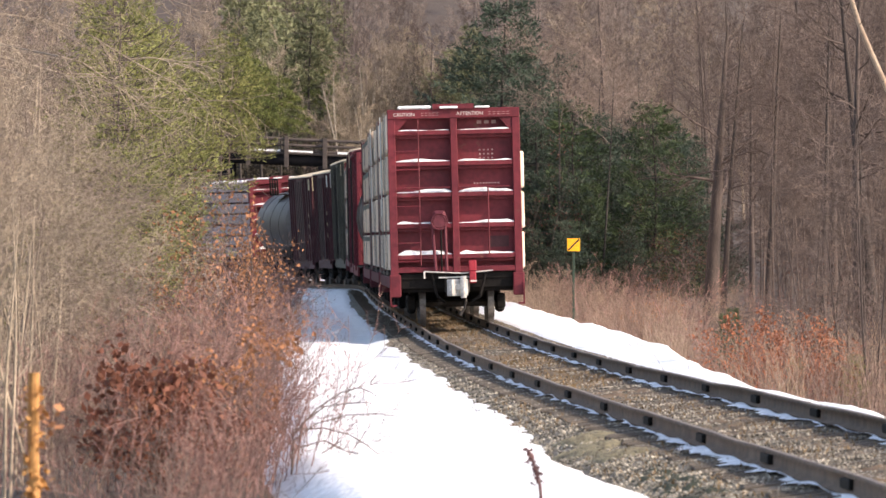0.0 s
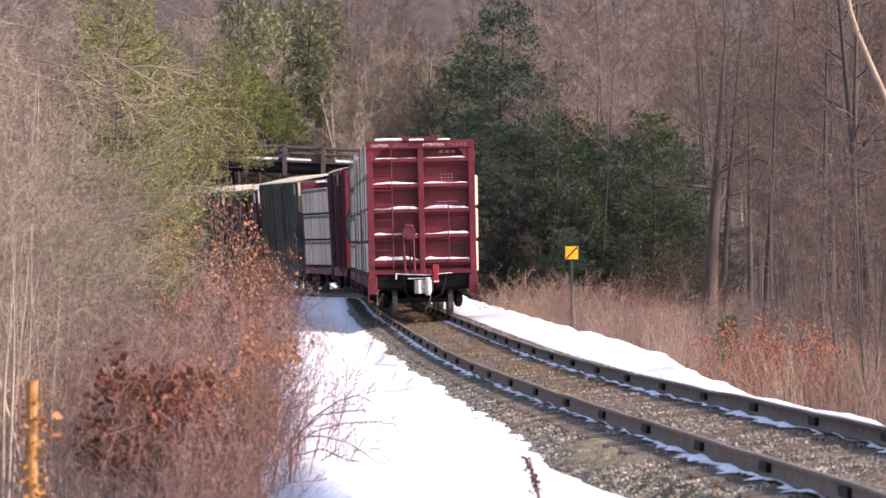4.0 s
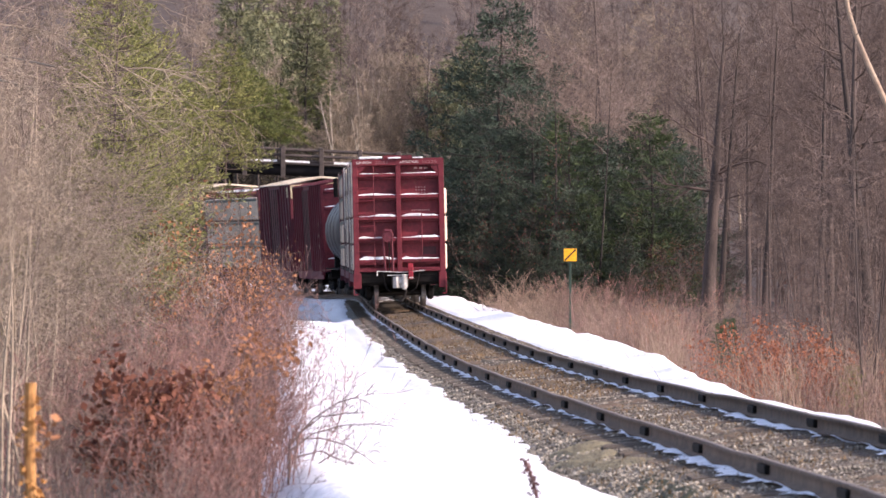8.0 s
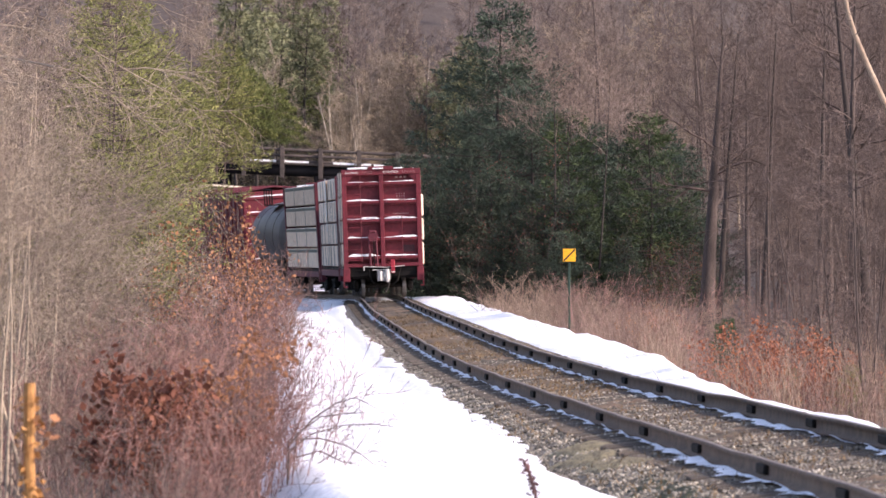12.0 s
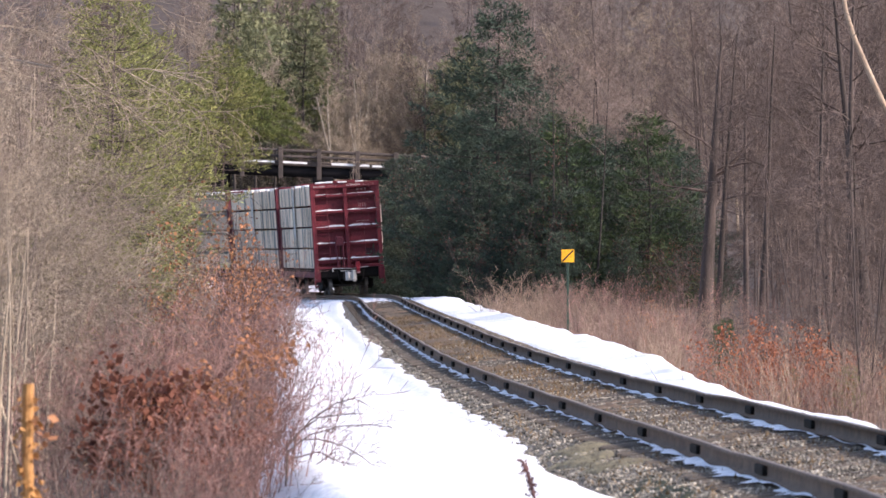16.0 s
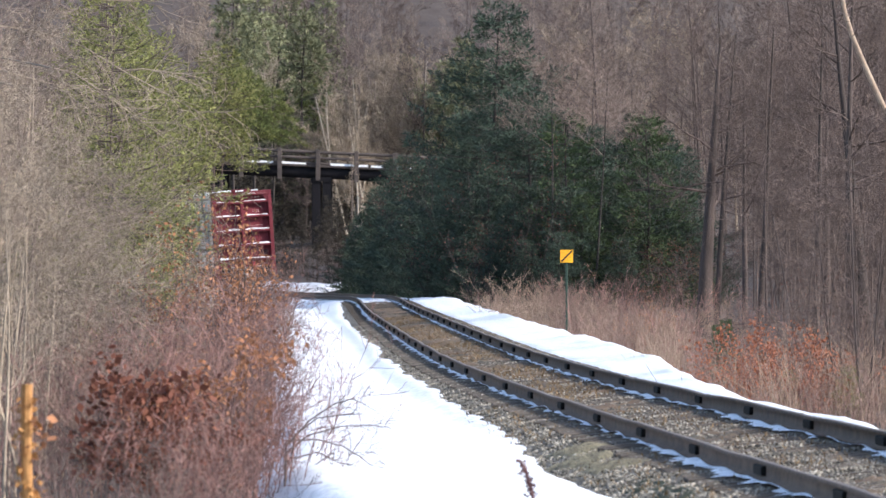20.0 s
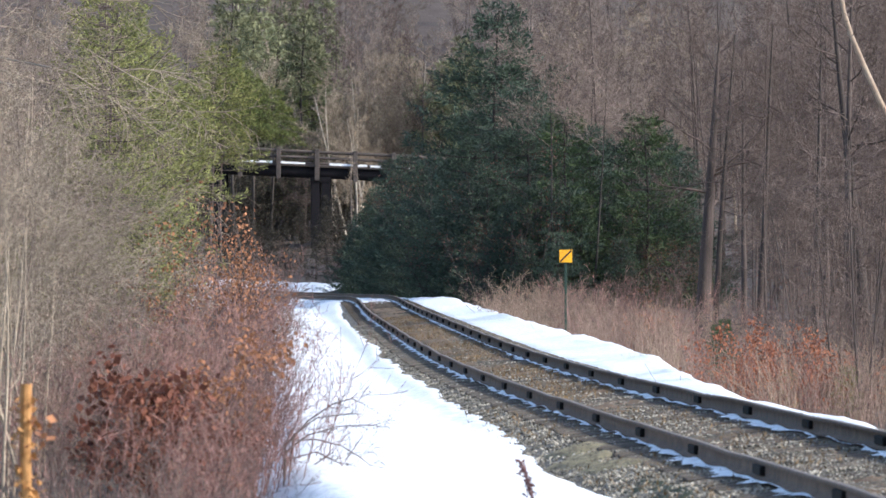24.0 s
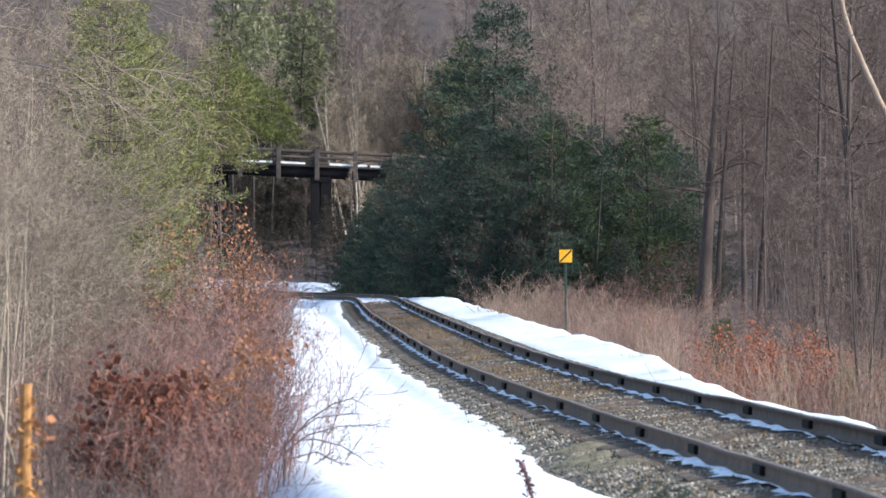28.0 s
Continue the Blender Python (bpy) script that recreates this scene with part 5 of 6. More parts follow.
WEEDS = [reeds(81, 90, 0.9, 1.5), reeds(82, 80, 0.9, 1.2), reeds(83, 110, 1.1, 1.4, m=ROSE_STEM, label="clump of dry rosy-tan weed stems")]

tagged(snow_weeds(), "thin dry weed stems standing out of the snow", "weeds", kind="stuff")
# brush left of the track
for y in list(np.arange(47.5, 66, 2.6)) + list(np.arange(66, 160, 3.0)) + list(np.arange(160, 262, 5.0)):
    for k in range(3):
        sc = R.uniform(0.75, 1.1)
        sc = sc * (0.72 if y < 66 else 1.0)
        x = across(505 if y < 66 else 512, y) - 0.95 * sc - R.random() * (2.4 + 0.022 * y) * (0.0 if k == 0 else 1.0)
        if clear(x, y, 2.6):
            plant(R.choice(BUSHES if k == 2 else BUSHES[:4]), x, y + R.uniform(-1.0, 1.0), sc)
for px, y, sc in ((468, 67, 0.85), (486, 69, 0.8), (452, 65, 0.85), (478, 71, 0.95), (425, 66, 0.85), (395, 67, 0.9), (440, 70, 0.95), (360, 66, 0.85), (320, 68, 0.9)):
    plant(BUSHES[0 if px % 4 else 1], across(px, y), y, sc)
for px, y, sc in ((360, 140, 1.1), (390, 150, 1.2), (420, 160, 1.25), (445, 150, 1.2), (465, 165, 1.3), (482, 175, 1.25), (405, 172, 1.3), (435, 180, 1.35)):
    plant(BUSHES[3 if px % 2 else 0], across(px, y), y, sc)
plant(BUSHES[2], across(462, 196), 196, 1.45)
plant(BUSHES[3], across(478, 205), 205, 1.6)
for i in range(26):
    y = R.uniform(66, 84)
    plant(BUSHES[(0, 3, 1, 2)[i % 4]], across(R.uniform(-20, 410), y), y, R.uniform(0.7, 1.0))
for i in range(9):
    y = R.uniform(75, 150)
    x = across(R.uniform(20, 440), y)
    if clear(x, y, 3.0):
        plant(R.choice(WEEDS), x, y, R.uniform(0.8, 1.2))
for px, y, sc in ((262, 86, 1.0), (385, 82, 0.85), (425, 92, 0.6), (395, 112, 0.9)):
    plant(OAKS[0], across(px, y), y, sc)
for k, px, y, sc in ((1, 245, 71, 1.05), (1, 278, 70, 1.10), (0, 385, 72, 0.95), (1, 310, 69, 0.85), (0, 335, 70, 0.8), (1, 290, 68, 0.75), (1, 262, 69, 0.95), (1, 225, 72, 0.98), (1, 330, 68, 0.6), (0, 400, 73, 0.85), (1, 375, 70, 0.7), (0, 395, 71, 0.9), (1, 300, 69, 0.6), (1, 440, 72, 0.6)):
    plant(LEAFY[k], across(px, y - 5.5), y - 5.5, sc * 1.06)
for px, y, sc in ((374, 96, 1.72), (394, 98, 1.6), (356, 97, 1.5)):
    plant(OAK_BUSH, across(px, y), y, sc)
# brush right of the track
for y in np.arange(56, 270, 3.2):
    for k in range(2):
        off = (2.55 if y < 92 else 2.7 + 0.035 * (y - 92) if y < 122 else 3.7) + R.random() ** 1.2 * 5.0
        x, yy = on_track(y, off)
        plant(R.choice(BUSHES), float(x), float(yy), R.uniform(0.6, 1.0) * (0.7 if y < 95 else 0.95))
for i in range(70):
    y = R.uniform(80, 235)
    x, yy = on_track(y, (2.7 if y < 122 else 3.5) + 3.5 * R.random() ** 1.3)
    plant(WEEDS[2] if i % 3 else WEEDS[0], float(x), float(yy), R.uniform(0.6, 1.0))
for px, y, sc in ((1140, 146, 0.8), (1110, 150, 0.7), (1350, 104, 0.95), (1390, 103, 1.0), (1325, 106, 0.8), (1440, 101, 0.8), (1470, 99, 0.7), (1150, 200, 0.8), (1370, 98, 0.85), (1410, 97, 0.8)):
    plant(OAKS[1] if px > 1200 else OAKS[0], across(px, y), y, sc)
plant(LIT_PINE, across(1282, 118), 118, 0.17)
plant(LIT_PINE, across(1268, 121), 121, 0.15)
plant(CEDARS[1], across(1395, 97), 97, 0.12)
plant(CEDARS[1], across(1500, 92), 92, 0.14)
for px, y, sc in ((878, 206, 1.35), (892, 198, 1.3), (912, 192, 1.25), (940, 186, 1.15), (1090, 158, 1.0), (1060, 165, 0.9), (980, 180, 1.1)):
    plant(BUSHES[4], across(px, y), y, sc)
# brush and weeds on the bank beyond the curve
for i in range(64):
    y = R.uniform(312, 392)
    x = across(R.uniform(400, 760), y)
    u = float(beside(x, y)[0][0])
    if u > 8.6 or u < -4.2:
        plant(FARBUSH, x, y, R.uniform(0.45, 0.8) if u > 0 else R.uniform(0.6, 1.1))
for i in range(46):
    x, y = on_track(R.uniform(312, 362), R.uniform(8.2, 15.0))
    if i % 3:
        plant(FARBUSH, float(x), float(y), R.uniform(0.35, 0.65))
    else:
        plant(PINES[3], float(x), float(y), R.uniform(0.18, 0.34))
for i in range(30):
    y = R.uniform(330, 366)
    x = across(R.uniform(395, 605), y)
    if float(beside(x, y)[0][0]) > 7.5:
        plant(PINES[3] if i % 3 else FARBUSH, x, y, R.uniform(0.35, 0.6))
for i in range(12):
    x, y = on_track(R.uniform(264, 304), R.uniform(3.0, 5.5))
    plant(FARBUSH, float(x), float(y), R.uniform(0.2, 0.35))
for i in range(8):
    x, y = on_track(R.uniform(310, 338), R.uniform(4.3, 7.6))
    plant(FARBUSH, float(x), float(y), R.uniform(0.14, 0.22))
# woods at the left: near saplings, cedars among them, taller trees behind
for i in range(17):
    y = 62 + 58 * R.random()
    sc = R.uniform(0.65, 1.15) * (2.6 + 0.039 * y) / 6.5
    x = across(min(R.uniform(-160, 320), 325 - 2.8 * sc * 11500 / y), y)
    if clear(x, y, 4.0):
        plant(SAPLINGS[(0, 0, 2)[i % 3]], x, y, sc, tilt=6)
for i in range(26):
    y = R.uniform(150, 290)
    sc = R.uniform(0.85, 1.5)
    x = across(min(R.uniform(-120, 340), 325 - 3.6 * sc * 11500 / y), y)
    if clear(x, y, 4.0):
        plant(SAPLINGS[(0, 2, 0)[i % 3]], x, y, sc, tilt=5)
for px, y, sc in ((-180, 150, 1.6), (-110, 160, 1.6), (-60, 155, 1.6), (-20, 165, 1.7), (-140, 175, 1.8), (-30, 180, 1.8), (10, 190, 1.7), (-80, 170, 1.7)):
    plant(SAPLINGS[0 if px % 20 else 2], across(px, y), y, sc, tilt=4)
for i in range(24):
    y = R.uniform(170, 330)
    sc = R.uniform(0.6, 0.9)
    x = across(min(R.uniform(-150, 300), 380 - 4.2 * sc * 11500 / y), y)
    if clear(x, y, 5.5):
        plant(TREES[i % 2], x, y, sc, tilt=4)
for px, y, sc, k in ((225, 122, 0.62, 1), (262, 128, 0.60, 1), (280, 118, 0.50, 1), (240, 120, 0.46, 1), (195, 140, 0.66, 1), (290, 150, 0.62, 1), (250, 142, 0.95, 0), (215, 150, 1.0, 0), (312, 165, 0.66, 1), (330, 190, 0.80, 1), (318, 205, 0.9, 1), (340, 262, 1.05, 1), (362, 300, 1.2, 0), (340, 290, 1.1, 0), (282, 172, 1.0, 0),
                     (60, 132, 0.5, 1), (110, 140, 0.55, 1), (20, 135, 0.5, 1), (250, 190, 1.3, 0), (362, 300, 1.25, 2), (375, 340, 1.4, 2), (395, 345, 1.45, 2), (285, 220, 1.1, 2), (335, 300, 1.3, 2), (330, 240, 1.1, 2), (180, 165, 1.0, 0), (305, 240, 1.1, 0)):
    x = across(px if k == 2 else min(px, 350 - 2.0 * sc * 11500 / y), y)
    if clear(x, y, 4.0):
        plant(CEDARS[k], x, y, sc)
# woods at the right
for i in range(64):
    y = R.uniform(165, 350)
    x = across(R.uniform(1310 if y < 260 else 1240 if y < 300 else 960, 1720), y)
    if clear(x, y, 6):
        plant(TREES[3] if y < 215 else R.choice(TREES), x, y, R.uniform(0.75, 1.0), tilt=2)
for i in range(44):
    y = R.uniform(192, 290)
    sc = R.uniform(1.0, 1.5)
    x = across(R.uniform(1225 + 2.4 * sc * 11500 / y, 1680), y)
    if clear(x, y, 4.5):
        plant(SAPLINGS[(1, 1, 2)[i % 3]], x, y, sc, tilt=4)
for px, y, sc in ((1500, 100, 0.7), (1560, 95, 0.75), (1440, 112, 0.7), (1600, 100, 0.9), (1530, 115, 0.9), (1470, 125, 0.95)):
    plant(SAPLINGS[1], across(px, y), y, sc, tilt=4)
for px, y, sc in ((985, 272, 0.95), (1030, 276, 0.92), (1075, 274, 0.86), (1120, 270, 0.84)):
    plant(TREES[3], across(px, y), y, sc, tilt=5)
for px, y, r in ((1240, 178, 0.24), (1263, 176, 0.10), (1345, 172, 0.10), (1318, 190, 0.10), (1505, 130, 0.11), (1535, 138, 0.16), (1440, 160, 0.10), (1462, 175, 0.12)):
    plant(crown_tree(300 + px, 9, r, label="dark-trunked bare tree at the edge of the woods",
                     bark=BARK, twig=TWIG, fork=0.42, limbs=12, rise=0.15, up=0.02), across(px, y), y, 1.0)
for px, y, sc in ((1165, 240, 1.6), (1205, 236, 1.7), (1450, 140, 1.3)):
    plant(RUST_OAK, across(px, y), y, sc)
# pines beside the curve: distance, how high the top stands
for k, px, y, high in ((0, 880, 262, 12.8), (0, 842, 270, 8.6), (0, 935, 258, 9.4), (1, 1040, 256, 7.6), (1, 1090, 262, 6.9), (1, 1180, 256, 6.4), (1, 796, 278, 6.4), (1, 752, 288, 6.5), (1, 706, 298, 6.2), (1, 668, 306, 5.2), (2, 672, 302, 4.6), (2, 648, 306, 4.3), (2, 634, 312, 3.6),
                       (2, 1010, 247, 5.0), (2, 955, 249, 5.2), (2, 860, 256, 5.8), (2, 822, 264, 5.2), (2, 775, 272, 4.8), (2, 725, 282, 4.8), (2, 690, 292, 4.6), (2, 905, 250, 4.6), (2, 1072, 251, 4.8), (2, 1125, 252, 4.6), (2, 1205, 252, 4.8), (2, 664, 310, 4.0),
                       (0, 905, 290, 11.0), (0, 860, 300, 9.4), (1, 800, 310, 6.4), (1, 760, 320, 6.4), (1, 720, 325, 6.4), (1, 690, 335, 5.8), (1, 950, 285, 9.0), (1, 1000, 290, 8.6), (1, 1060, 290, 8.0), (1, 1120, 285, 8.4), (1, 1165, 280, 7.8), (1, 1205, 285, 6.8), (2, 800, 262, 3.2), (2, 930, 245, 3.0), (2, 990, 244, 3.2), (2, 1100, 246, 3.0), (2, 745, 274, 3.0), (2, 700, 284, 3.0)):
    plant(PINES[k], across(px, y), y, high / (12, 8, 6)[k])
BARE_CROWN = crown_tree(38, 10, 0.05, twig=TWIG_ROSE, bark=PINEBARK, label="bare tree with a lit crown of fine twigs before pines", fork=0.66, limbs=13, reach=0.42, rise=0.2, up=0.02, thick=1.2)
for px, y, sc in ((975, 247, 1.04), (1050, 246, 0.98), (1125, 256, 0.95), (945, 262, 1.0), (1030, 262, 1.08)):
    plant(BARE_CROWN, across(px, y), y, sc, tilt=3)
for px, y, sc in ((1002, 250, 1.02), (1142, 249, 1.0), (1030, 247, 0.6)):
    plant(LIT_PINE, across(px, y), y, sc)
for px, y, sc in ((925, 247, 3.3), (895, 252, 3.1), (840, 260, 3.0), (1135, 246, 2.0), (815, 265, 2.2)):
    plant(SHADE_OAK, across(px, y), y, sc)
# wood under and behind the overpass, hemlocks with shade in their needle colour
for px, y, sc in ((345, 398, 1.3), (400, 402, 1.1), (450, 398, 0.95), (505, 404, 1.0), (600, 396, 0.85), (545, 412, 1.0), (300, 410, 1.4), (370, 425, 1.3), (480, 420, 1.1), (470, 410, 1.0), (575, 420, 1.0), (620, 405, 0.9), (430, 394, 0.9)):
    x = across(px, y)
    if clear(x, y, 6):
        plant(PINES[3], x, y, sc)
THIN_TREE = crown_tree(37, 9, 0.05, twig=TWIG_PALE, bark=TWIG_HILL, label="slender sapling with sparse pale twigs by the bridge", thick=1.3, limbs=6, fork=0.3, rise=0.2, up=0.0)
for px, y, sc in ((622, 350, 0.85),):
    plant(THIN_TREE, across(px, y), y, sc)
for px, y, sc in ((540, 384, 0.5), (500, 392, 0.5), (530, 396, 0.45)):
    plant(FAR[2], across(px, y), y, sc)
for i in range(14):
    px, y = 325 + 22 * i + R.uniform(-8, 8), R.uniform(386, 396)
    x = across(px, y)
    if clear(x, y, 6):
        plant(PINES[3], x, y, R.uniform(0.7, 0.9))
# woods behind
for i in range(70):
    y = R.uniform(395, 500)
    x = across(R.uniform(300, 1250), y)
    if clear(x, y, 7):
        plant(R.choice(FAR), x, y, R.uniform(0.8, 1.25), tilt=3)
for i in range(16):
    y = R.uniform(350, 430)
    plant(R.choice(FAR[1:]), across(R.uniform(1220, 1640), y), y, R.uniform(0.9, 1.2), tilt=2)
for i in range(14):
    y = R.uniform(393, 410)
    plant(FAR[0], across(585 + 18 * i + R.uniform(-8, 8), y), y, R.uniform(0.75, 1.05), tilt=3)
for i in range(44):
    y = R.uniform(380, 520)
    plant(FAR[(1, 2, 1, 0)[i % 4]], across(R.uniform(880, 1640), y), y, R.uniform(0.95, 1.3), tilt=3)
for px, y, sc in ((598, 392, 0.95), (625, 396, 1.0), (690, 398, 1.0), (655, 404, 1.0), (765, 412, 1.1), (735, 396, 0.8), (715, 405, 1.1), (640, 390, 0.8)):
    plant(BIRCH_CLUMP, across(px, y), y, sc, tilt=1)
for px, y, sc in ((445, 404, 1.05), (490, 412, 1.05), (535, 405, 1.1), (555, 415, 1.0), (455, 432, 1.3), (510, 440, 1.3), (410, 430, 1.3), (745, 400, 0.75), (785, 396, 0.85), (820, 392, 0.95), (720, 445, 0.9), (570, 450, 1.2), (655, 415, 0.75), (700, 420, 0.7), (735, 408, 0.72), (800, 400, 0.8), (835, 398, 0.9)):
    plant(HILLPINE, across(px, y), y, sc)
for px, y, sc in ((410, 384, 0.86), (446, 386, 0.80), (482, 388, 0.74), (425, 392, 0.84), (552, 410, 0.8)):
    plant(HEMLOCK, across(px, y), y, sc)
# ---------------- small things ----------------
def lineside_sign(y=168.0):
    x = across(1001, y)
    z = 1.9 + (446 - 453.5) / 11500 * y
    g = float(ground_z(x, y)[0])
    ob = empty("lineside_sign", pose(x, y, 0, 0, 0, 2), "small yellow square sign with black diagonal bar on post", "sign")
    part("post", boxes((-0.03, 0.03, -0.03, 0.03, g - 0.3, z + 0.1), bevel=0.008), POSTGREEN, ob)
    h = 0.165
    part("plate", boxes((-h, h, -0.045, -0.034, z - h, z + h), bevel=0.003), YELLOW, ob)
    bm = bmesh.new()
    vs = box(bm, -0.20, 0.20, -0.051, -0.047, -0.02, 0.02)
    bmesh.ops.transform(bm, matrix=pose(0, 0, z, 0, -45, 0), verts=vs)
    part("diagonal_bar", bm, SIGNBLACK, ob)
    return ob


lineside_sign()


def stick(bm, pts, r0, r1, n=7):
    """A bent tapering stick through the points."""
    for i, (a, b) in enumerate(zip(pts[:-1], pts[1:])):
        k = len(pts) - 1
        rod(bm, a, b, r0 + (r1 - r0) * i / k, r0 + (r1 - r0) * (i + 1) / k, n)


def sight(px, py, y):
    """The place at the distance y on a line of sight."""
    return Vector((across(px, y), y, 1.9 + (446 - py) / 11500.0 * y))


def dry_stalk(y=45.0):
    base = sight(46, 900, y)
    ob = empty("dry_mullein_stalk", pose(base.x, y, float(ground_z(base.x, y)[0])), "tall dry orange-brown mullein stalk beside the brush", "plant")
    top = sight(44, 680, y).z - float(ground_z(base.x, y)[0])
    bm = bmesh.new()
    stick(bm, [(0, 0, -0.2), (0.01, 0, top * 0.4), (-0.005, 0, top * 0.7), (0.0, 0, top)], 0.034, 0.042, 9)
    part("stem", bm, TAN_STAKE, ob)
    rng = np.random.default_rng(3)
    p = np.stack([0.042 * rng.normal(size=160), 0.042 * rng.normal(size=160), top * (0.45 + 0.5 * rng.random(160))], 1)
    v, f = leaf_quads(rng, p, 0.06)
    tagged(arrays("seed_head", v, f, TAN_STAKE, ob), kind="stuff")
    p = np.stack([0.085 + 0.04 * rng.normal(size=14), 0.05 * rng.normal(size=14), top - 0.45 + 0.10 * rng.normal(size=14)], 1)
    v, f = leaf_quads(rng, p, 0.08)
    tagged(arrays("withered_leaf", v, f, OAKLEAF, ob, "withered brown leaf"), kind="stuff")


def seed_stalk(y=55.0):
    base = sight(948, 900, y)
    ob = empty("weed_seed_stalk", pose(base.x, y, 0), "dark dry weed stalk with seed head standing in snow", "plant")
    bm = bmesh.new()
    g = -0.6
    pts = [(0, 0, g), (-0.03, 0, sight(0, 880, y).z), (-0.09, 0, sight(0, 835, y).z), (-0.135, 0, sight(0, 816, y).z), (-0.175, 0.0, sight(0, 813, y).z - 0.01)]
    stick(bm, pts, 0.016, 0.012, 6)
    part("stem", bm, SEED, ob)
    rng = np.random.default_rng(4)
    k = rng.random(120)
    p = np.stack([-0.03 - 0.10 * k + 0.020 * rng.normal(size=120), 0.020 * rng.normal(size=120), sight(0, 880, y).z + (sight(0, 818, y).z - sight(0, 880, y).z) * k], 1)
    v, f = leaf_quads(rng, p, 0.035)
    tagged(arrays("seed_head", v, f, SEED, ob), kind="stuff")


def arching_branches(y=66.0):
    """Low bare branches that reach from the brush over the snow."""
    root = sight(500, 900, y)
    ob = empty("arching_bare_branch", pose(root.x, y, 0), "low bare arching branch reaching over the snow", "branch")
    ways = (((505, 790), (545, 745), (590, 715), (622, 706), (645, 716)), ((505, 800), (545, 770), (600, 755), (650, 752), (690, 757)),
            ((505, 780), (560, 778), (605, 790), (635, 808), (655, 824)), ((520, 770), (560, 740), (600, 735), (640, 732)),
            ((505, 815), (560, 800), (600, 820), (625, 822)), ((510, 850), (560, 820), (590, 800), (575, 868)))
    rng = np.random.default_rng(9)
    for k, way in enumerate(ways):
        pts = [sight(px, py, y + 0.3 * k) - Vector((root.x, y, 0)) for px, py in ((498, 960),) + way]
        bm = bmesh.new()
        stick(bm, pts, 0.010, 0.004, 6)
        branch = part("branch", bm, TWIG, ob)
        sk = []
        for a, b in zip(pts[2:-1], pts[3:]):
            for _ in range(4):
                f = rng.random()
                q = np.array(a) * (1 - f) + np.array(b) * f
                sk += grow(rng, q, (0.6 + 0.4 * rng.normal(), rng.normal() * 0.5, 0.35 + 0.5 * rng.normal()), 0.22, 0.004, 1, (1,), 0.5, up=0.0, segs=3)
        (a0, a1, a2, a3), (b0, b1, b2, b3) = split_arrays(sk, 0)
        v, f = prisms(np.concatenate([a0, b0]), np.concatenate([a1, b1]), np.full(len(a0) + len(b0), 0.0028), np.full(len(a0) + len(b0), 0.002))
        tagged(arrays("twig_spray", v, f, TWIG, branch), kind="stuff")


def leaning_birch(y=125.0):
    """Pale stem that leans in from the right-hand woods."""
    way = ((1690, 620), (1640, 400), (1582, 230), (1555, 175), (1528, 115), (1507, 65), (1493, 20), (1484, -40))
    base = sight(*way[0], y)
    g = float(ground_z(base.x, y)[0])
    ob = empty("leaning_birch", pose(base.x, y, g), "slender pale birch leaning out of the woods", "tree")
    bm = bmesh.new()
    pts = [Vector((0.3, 0, -0.3))] + [sight(px, py, y) - Vector((base.x, y, g)) for px, py in way]
    stick(bm, pts, 0.075, 0.04, 9)
    part("trunk", bm, BIRCH, ob)
    rng = np.random.default_rng(12)
    sk = []
    for p in pts[4:]:
        for _ in range(1):
            sk += grow(rng, np.array(p), rng.normal(size=3), 1.3, 0.010, 2, (2, 2), 0.5, segs=4)
    v, f = prisms(np.array([s[0] for s in sk]), np.array([s[1] for s in sk]), np.array([max(s[2], 0.005) for s in sk]), np.array([max(s[3], 0.004) for s in sk]))
    tagged(arrays("crown", v, f, TWIG, ob), kind="stuff")


def drooping_limbs():
    """Long pale limbs that hang out of the woods at the left."""
    ways = ((118, ((-40, 40), (60, 55), (110, 68), (150, 85), (215, 125), (290, 165), (350, 198), (402, 199))), (118, ((215, 125), (250, 122), (300, 128), (320, 140))),
            (112, ((20, 130), (95, 150), (150, 152), (200, 178), (245, 212), (290, 245))), (108, ((60, 160), (100, 155), (140, 158))), (125, ((190, 0), (240, 2), (285, 12))),
            (105, ((90, 120), (130, 130), (175, 160), (230, 180))), (122, ((150, 300), (190, 350), (230, 400), (215, 430))))
    root = sight(-120, 640, 118)
    g = float(ground_z(root.x, 118)[0])
    ob = empty("drooping_bare_tree", pose(root.x, 118, g), "bare tree with long pale drooping limbs", "tree")
    bm = bmesh.new()
    stick(bm, [sight(px, py, 118) - Vector((root.x, 118, g)) for px, py in ((-120, 720), (-110, 400), (-95, 150), (-40, 40))], 0.09, 0.035, 8)
    part("trunk", bm, BARK, ob)
    rng = np.random.default_rng(31)
    for y, way in ways:
        bm = bmesh.new()
        pts = [sight(px, py, y) - Vector((root.x, 118, g)) for px, py in way]
        if way[0][0] != 215:
            pts = [sight(-105, way[0][1] - 40, 118) - Vector((root.x, 118, g))] + pts
        stick(bm, pts, 0.015, 0.007, 6)
        limb = part("limb", bm, TWIG_PALE, ob)
        sk = []
        for a, b in zip(pts[1:-1], pts[2:]):
            for _ in range(4):
                f = rng.random()
                sk += grow(rng, np.array(a) * (1 - f) + np.array(b) * f, (0.8 + 0.3 * rng.normal(), rng.normal() * 0.5, -0.2 + 0.5 * rng.normal()), 0.9, 0.009, 1, (2,), 0.5, up=-0.05, segs=3)
        v, f = prisms(np.array([q[0] for q in sk]), np.array([q[1] for q in sk]), np.array([max(q[2], 0.005) for q in sk]), np.array([max(q[3], 0.004) for q in sk]))
        tagged(arrays("twig_spray", v, f, TWIG_PALE, limb), kind="stuff")


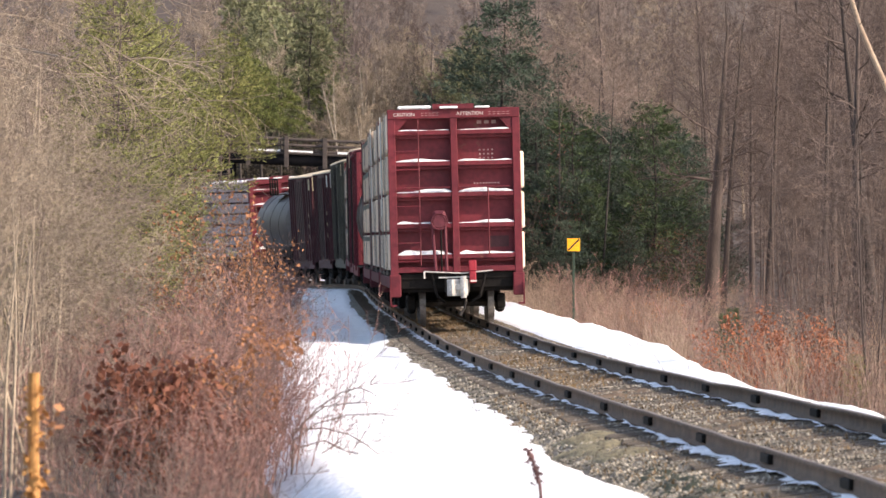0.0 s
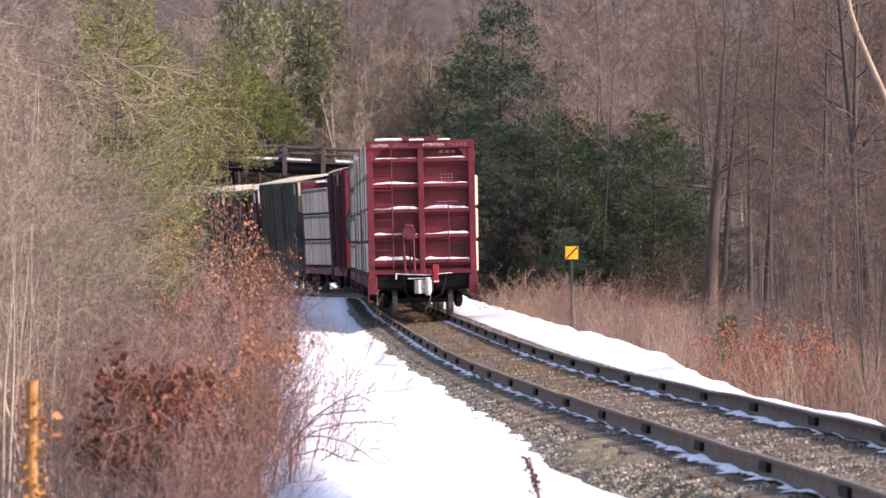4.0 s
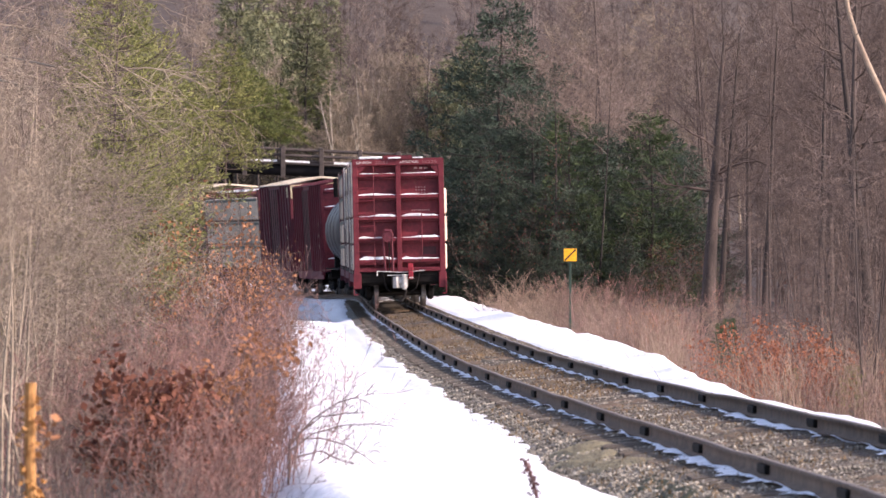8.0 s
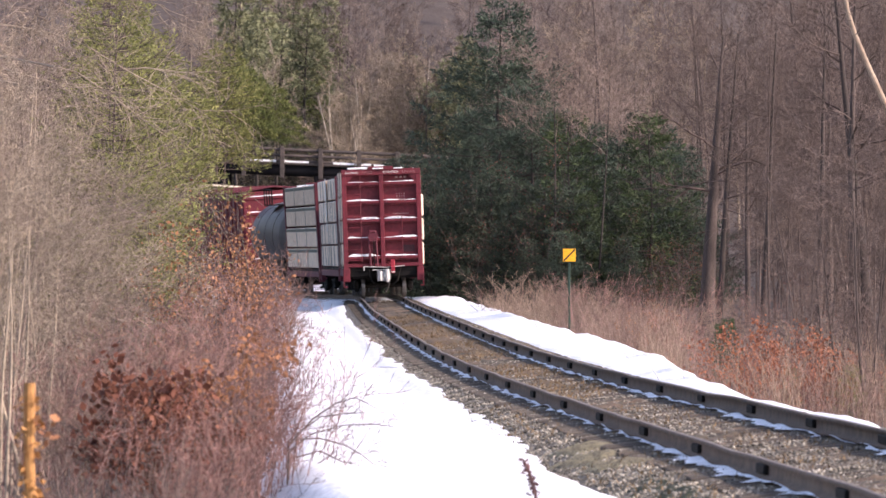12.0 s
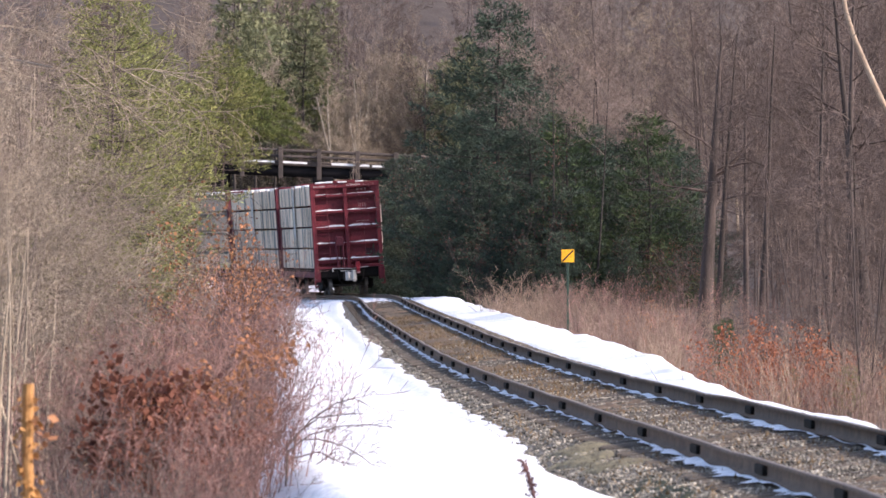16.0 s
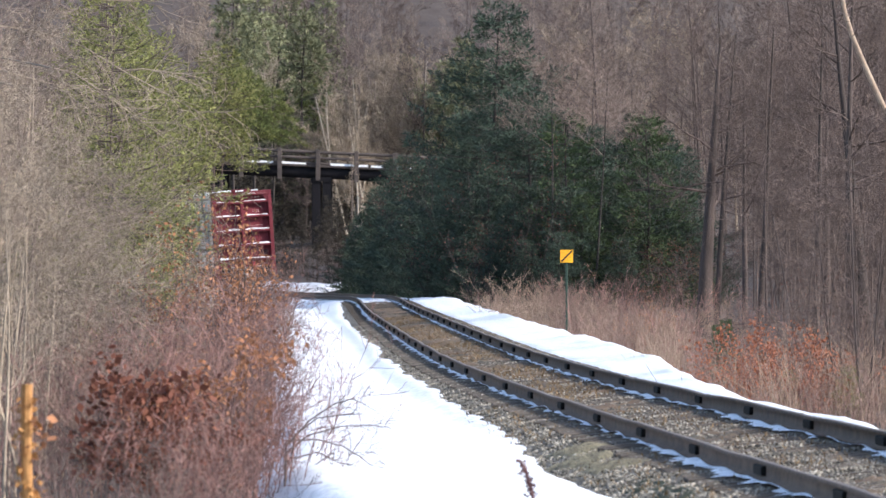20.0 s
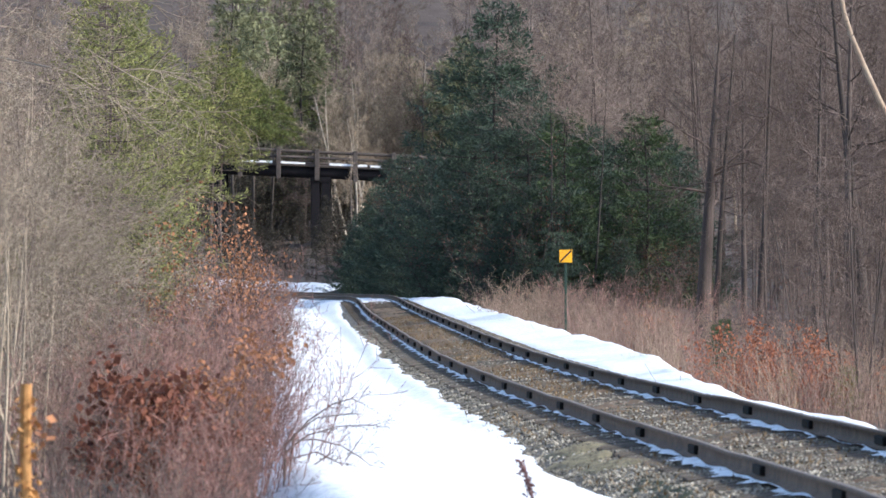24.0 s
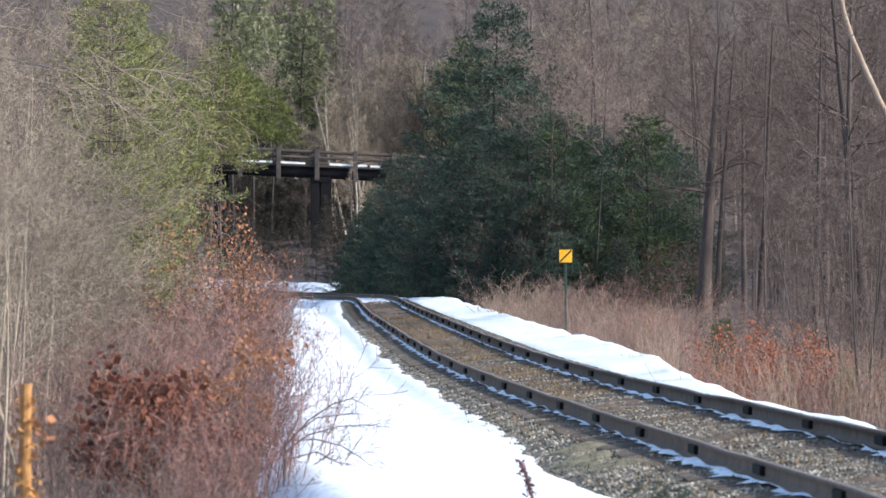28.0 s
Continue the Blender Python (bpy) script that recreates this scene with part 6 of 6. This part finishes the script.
def straw_patch():
    """Flattened pale grass on the grit beside the left rail."""
    def z(s, u):
        rim = np.minimum(np.minimum(u + 2.0, -1.1 - u), np.minimum(s - 65.5, 73.5 - s) * 0.25) + 0.2 * wave(s, u * 2, 0.7, 4)
        return ballast_z(s, u) - 0.05 + 0.08 * smooth01(rim / 0.3) + 0.012 * wave(s * 3, u * 9, 0.3, 2)
    ob = strip("flattened_grass", 65.5, 73.5, 0.1, np.linspace(-2.0, -1.1, 24), z, PALEGRASS)
    tagged(ob, "pale flattened dry grass on the grit beside the rail", "grass", kind="structure")


def moss_patch(s0=55.0, s1=65.0):
    """Dark moss and grit beside the left rail."""
    def z(s, u):
        rim = np.minimum(np.minimum(u + 2.1, -1.02 - u), np.minimum(s - s0, s1 - s) * 0.2) + 0.12 * wave(s, u, 0.6, 2)
        return ballast_z(s, u) - 0.06 + 0.065 * smooth01(rim / 0.5) + 0.035 * wave(s * 1.3, u * 4, 0.21, 7)
    ob = strip("moss", s0, s1, 0.1, np.linspace(-2.2, -1.0, 26), z, MOSS)
    tagged(ob, "dark green moss on the grit beside the rail", "moss", kind="structure")


drooping_limbs()
moss_patch()
straw_patch()
dry_stalk()
seed_stalk()
arching_branches()
leaning_birch()
# ---------------- the train's run ----------------
def rear_at(t):
    """Where the last car's rear wall stands along the track."""
    return 142.0 + 8.094 * t + -0.0359 * t * t + 0.002219 * t ** 3


def car_pose(s, length):
    """Pose of a car whose middle is at s, carried by its two trucks."""
    b = length / 2 - 2.6
    (xa, ya), (xb, yb) = on_track(s - b, 0.05), on_track(s + b, 0.05)
    e = float(np.interp(s, S, CANT) + 2 * np.interp(s, S, RISE))
    lean = float(np.interp(s, S, LEAN))
    h = math.atan2(-(xb - xa), yb - ya)
    return pose((xa + xb) / 2, (ya + yb) / 2, e / 2, 0, -lean, math.degrees(h))


def motions():
    times = [i * 0.5 for i in range(57)]
    ahead = -0.55
    for car, length in TRAIN:
        mid = ahead + length / 2
        walk(car, [(t, car_pose(rear_at(t) + mid, length)) for t in times])
        ahead += length
    spins = [i / 15 for i in range(421)]
    for wheel, yy in WHEELS[:12]:
        walk(wheel, [(t, pose(0, yy, 0.457, -math.degrees((rear_at(t) - 142.0) / 0.457))) for t in spins])


motions()
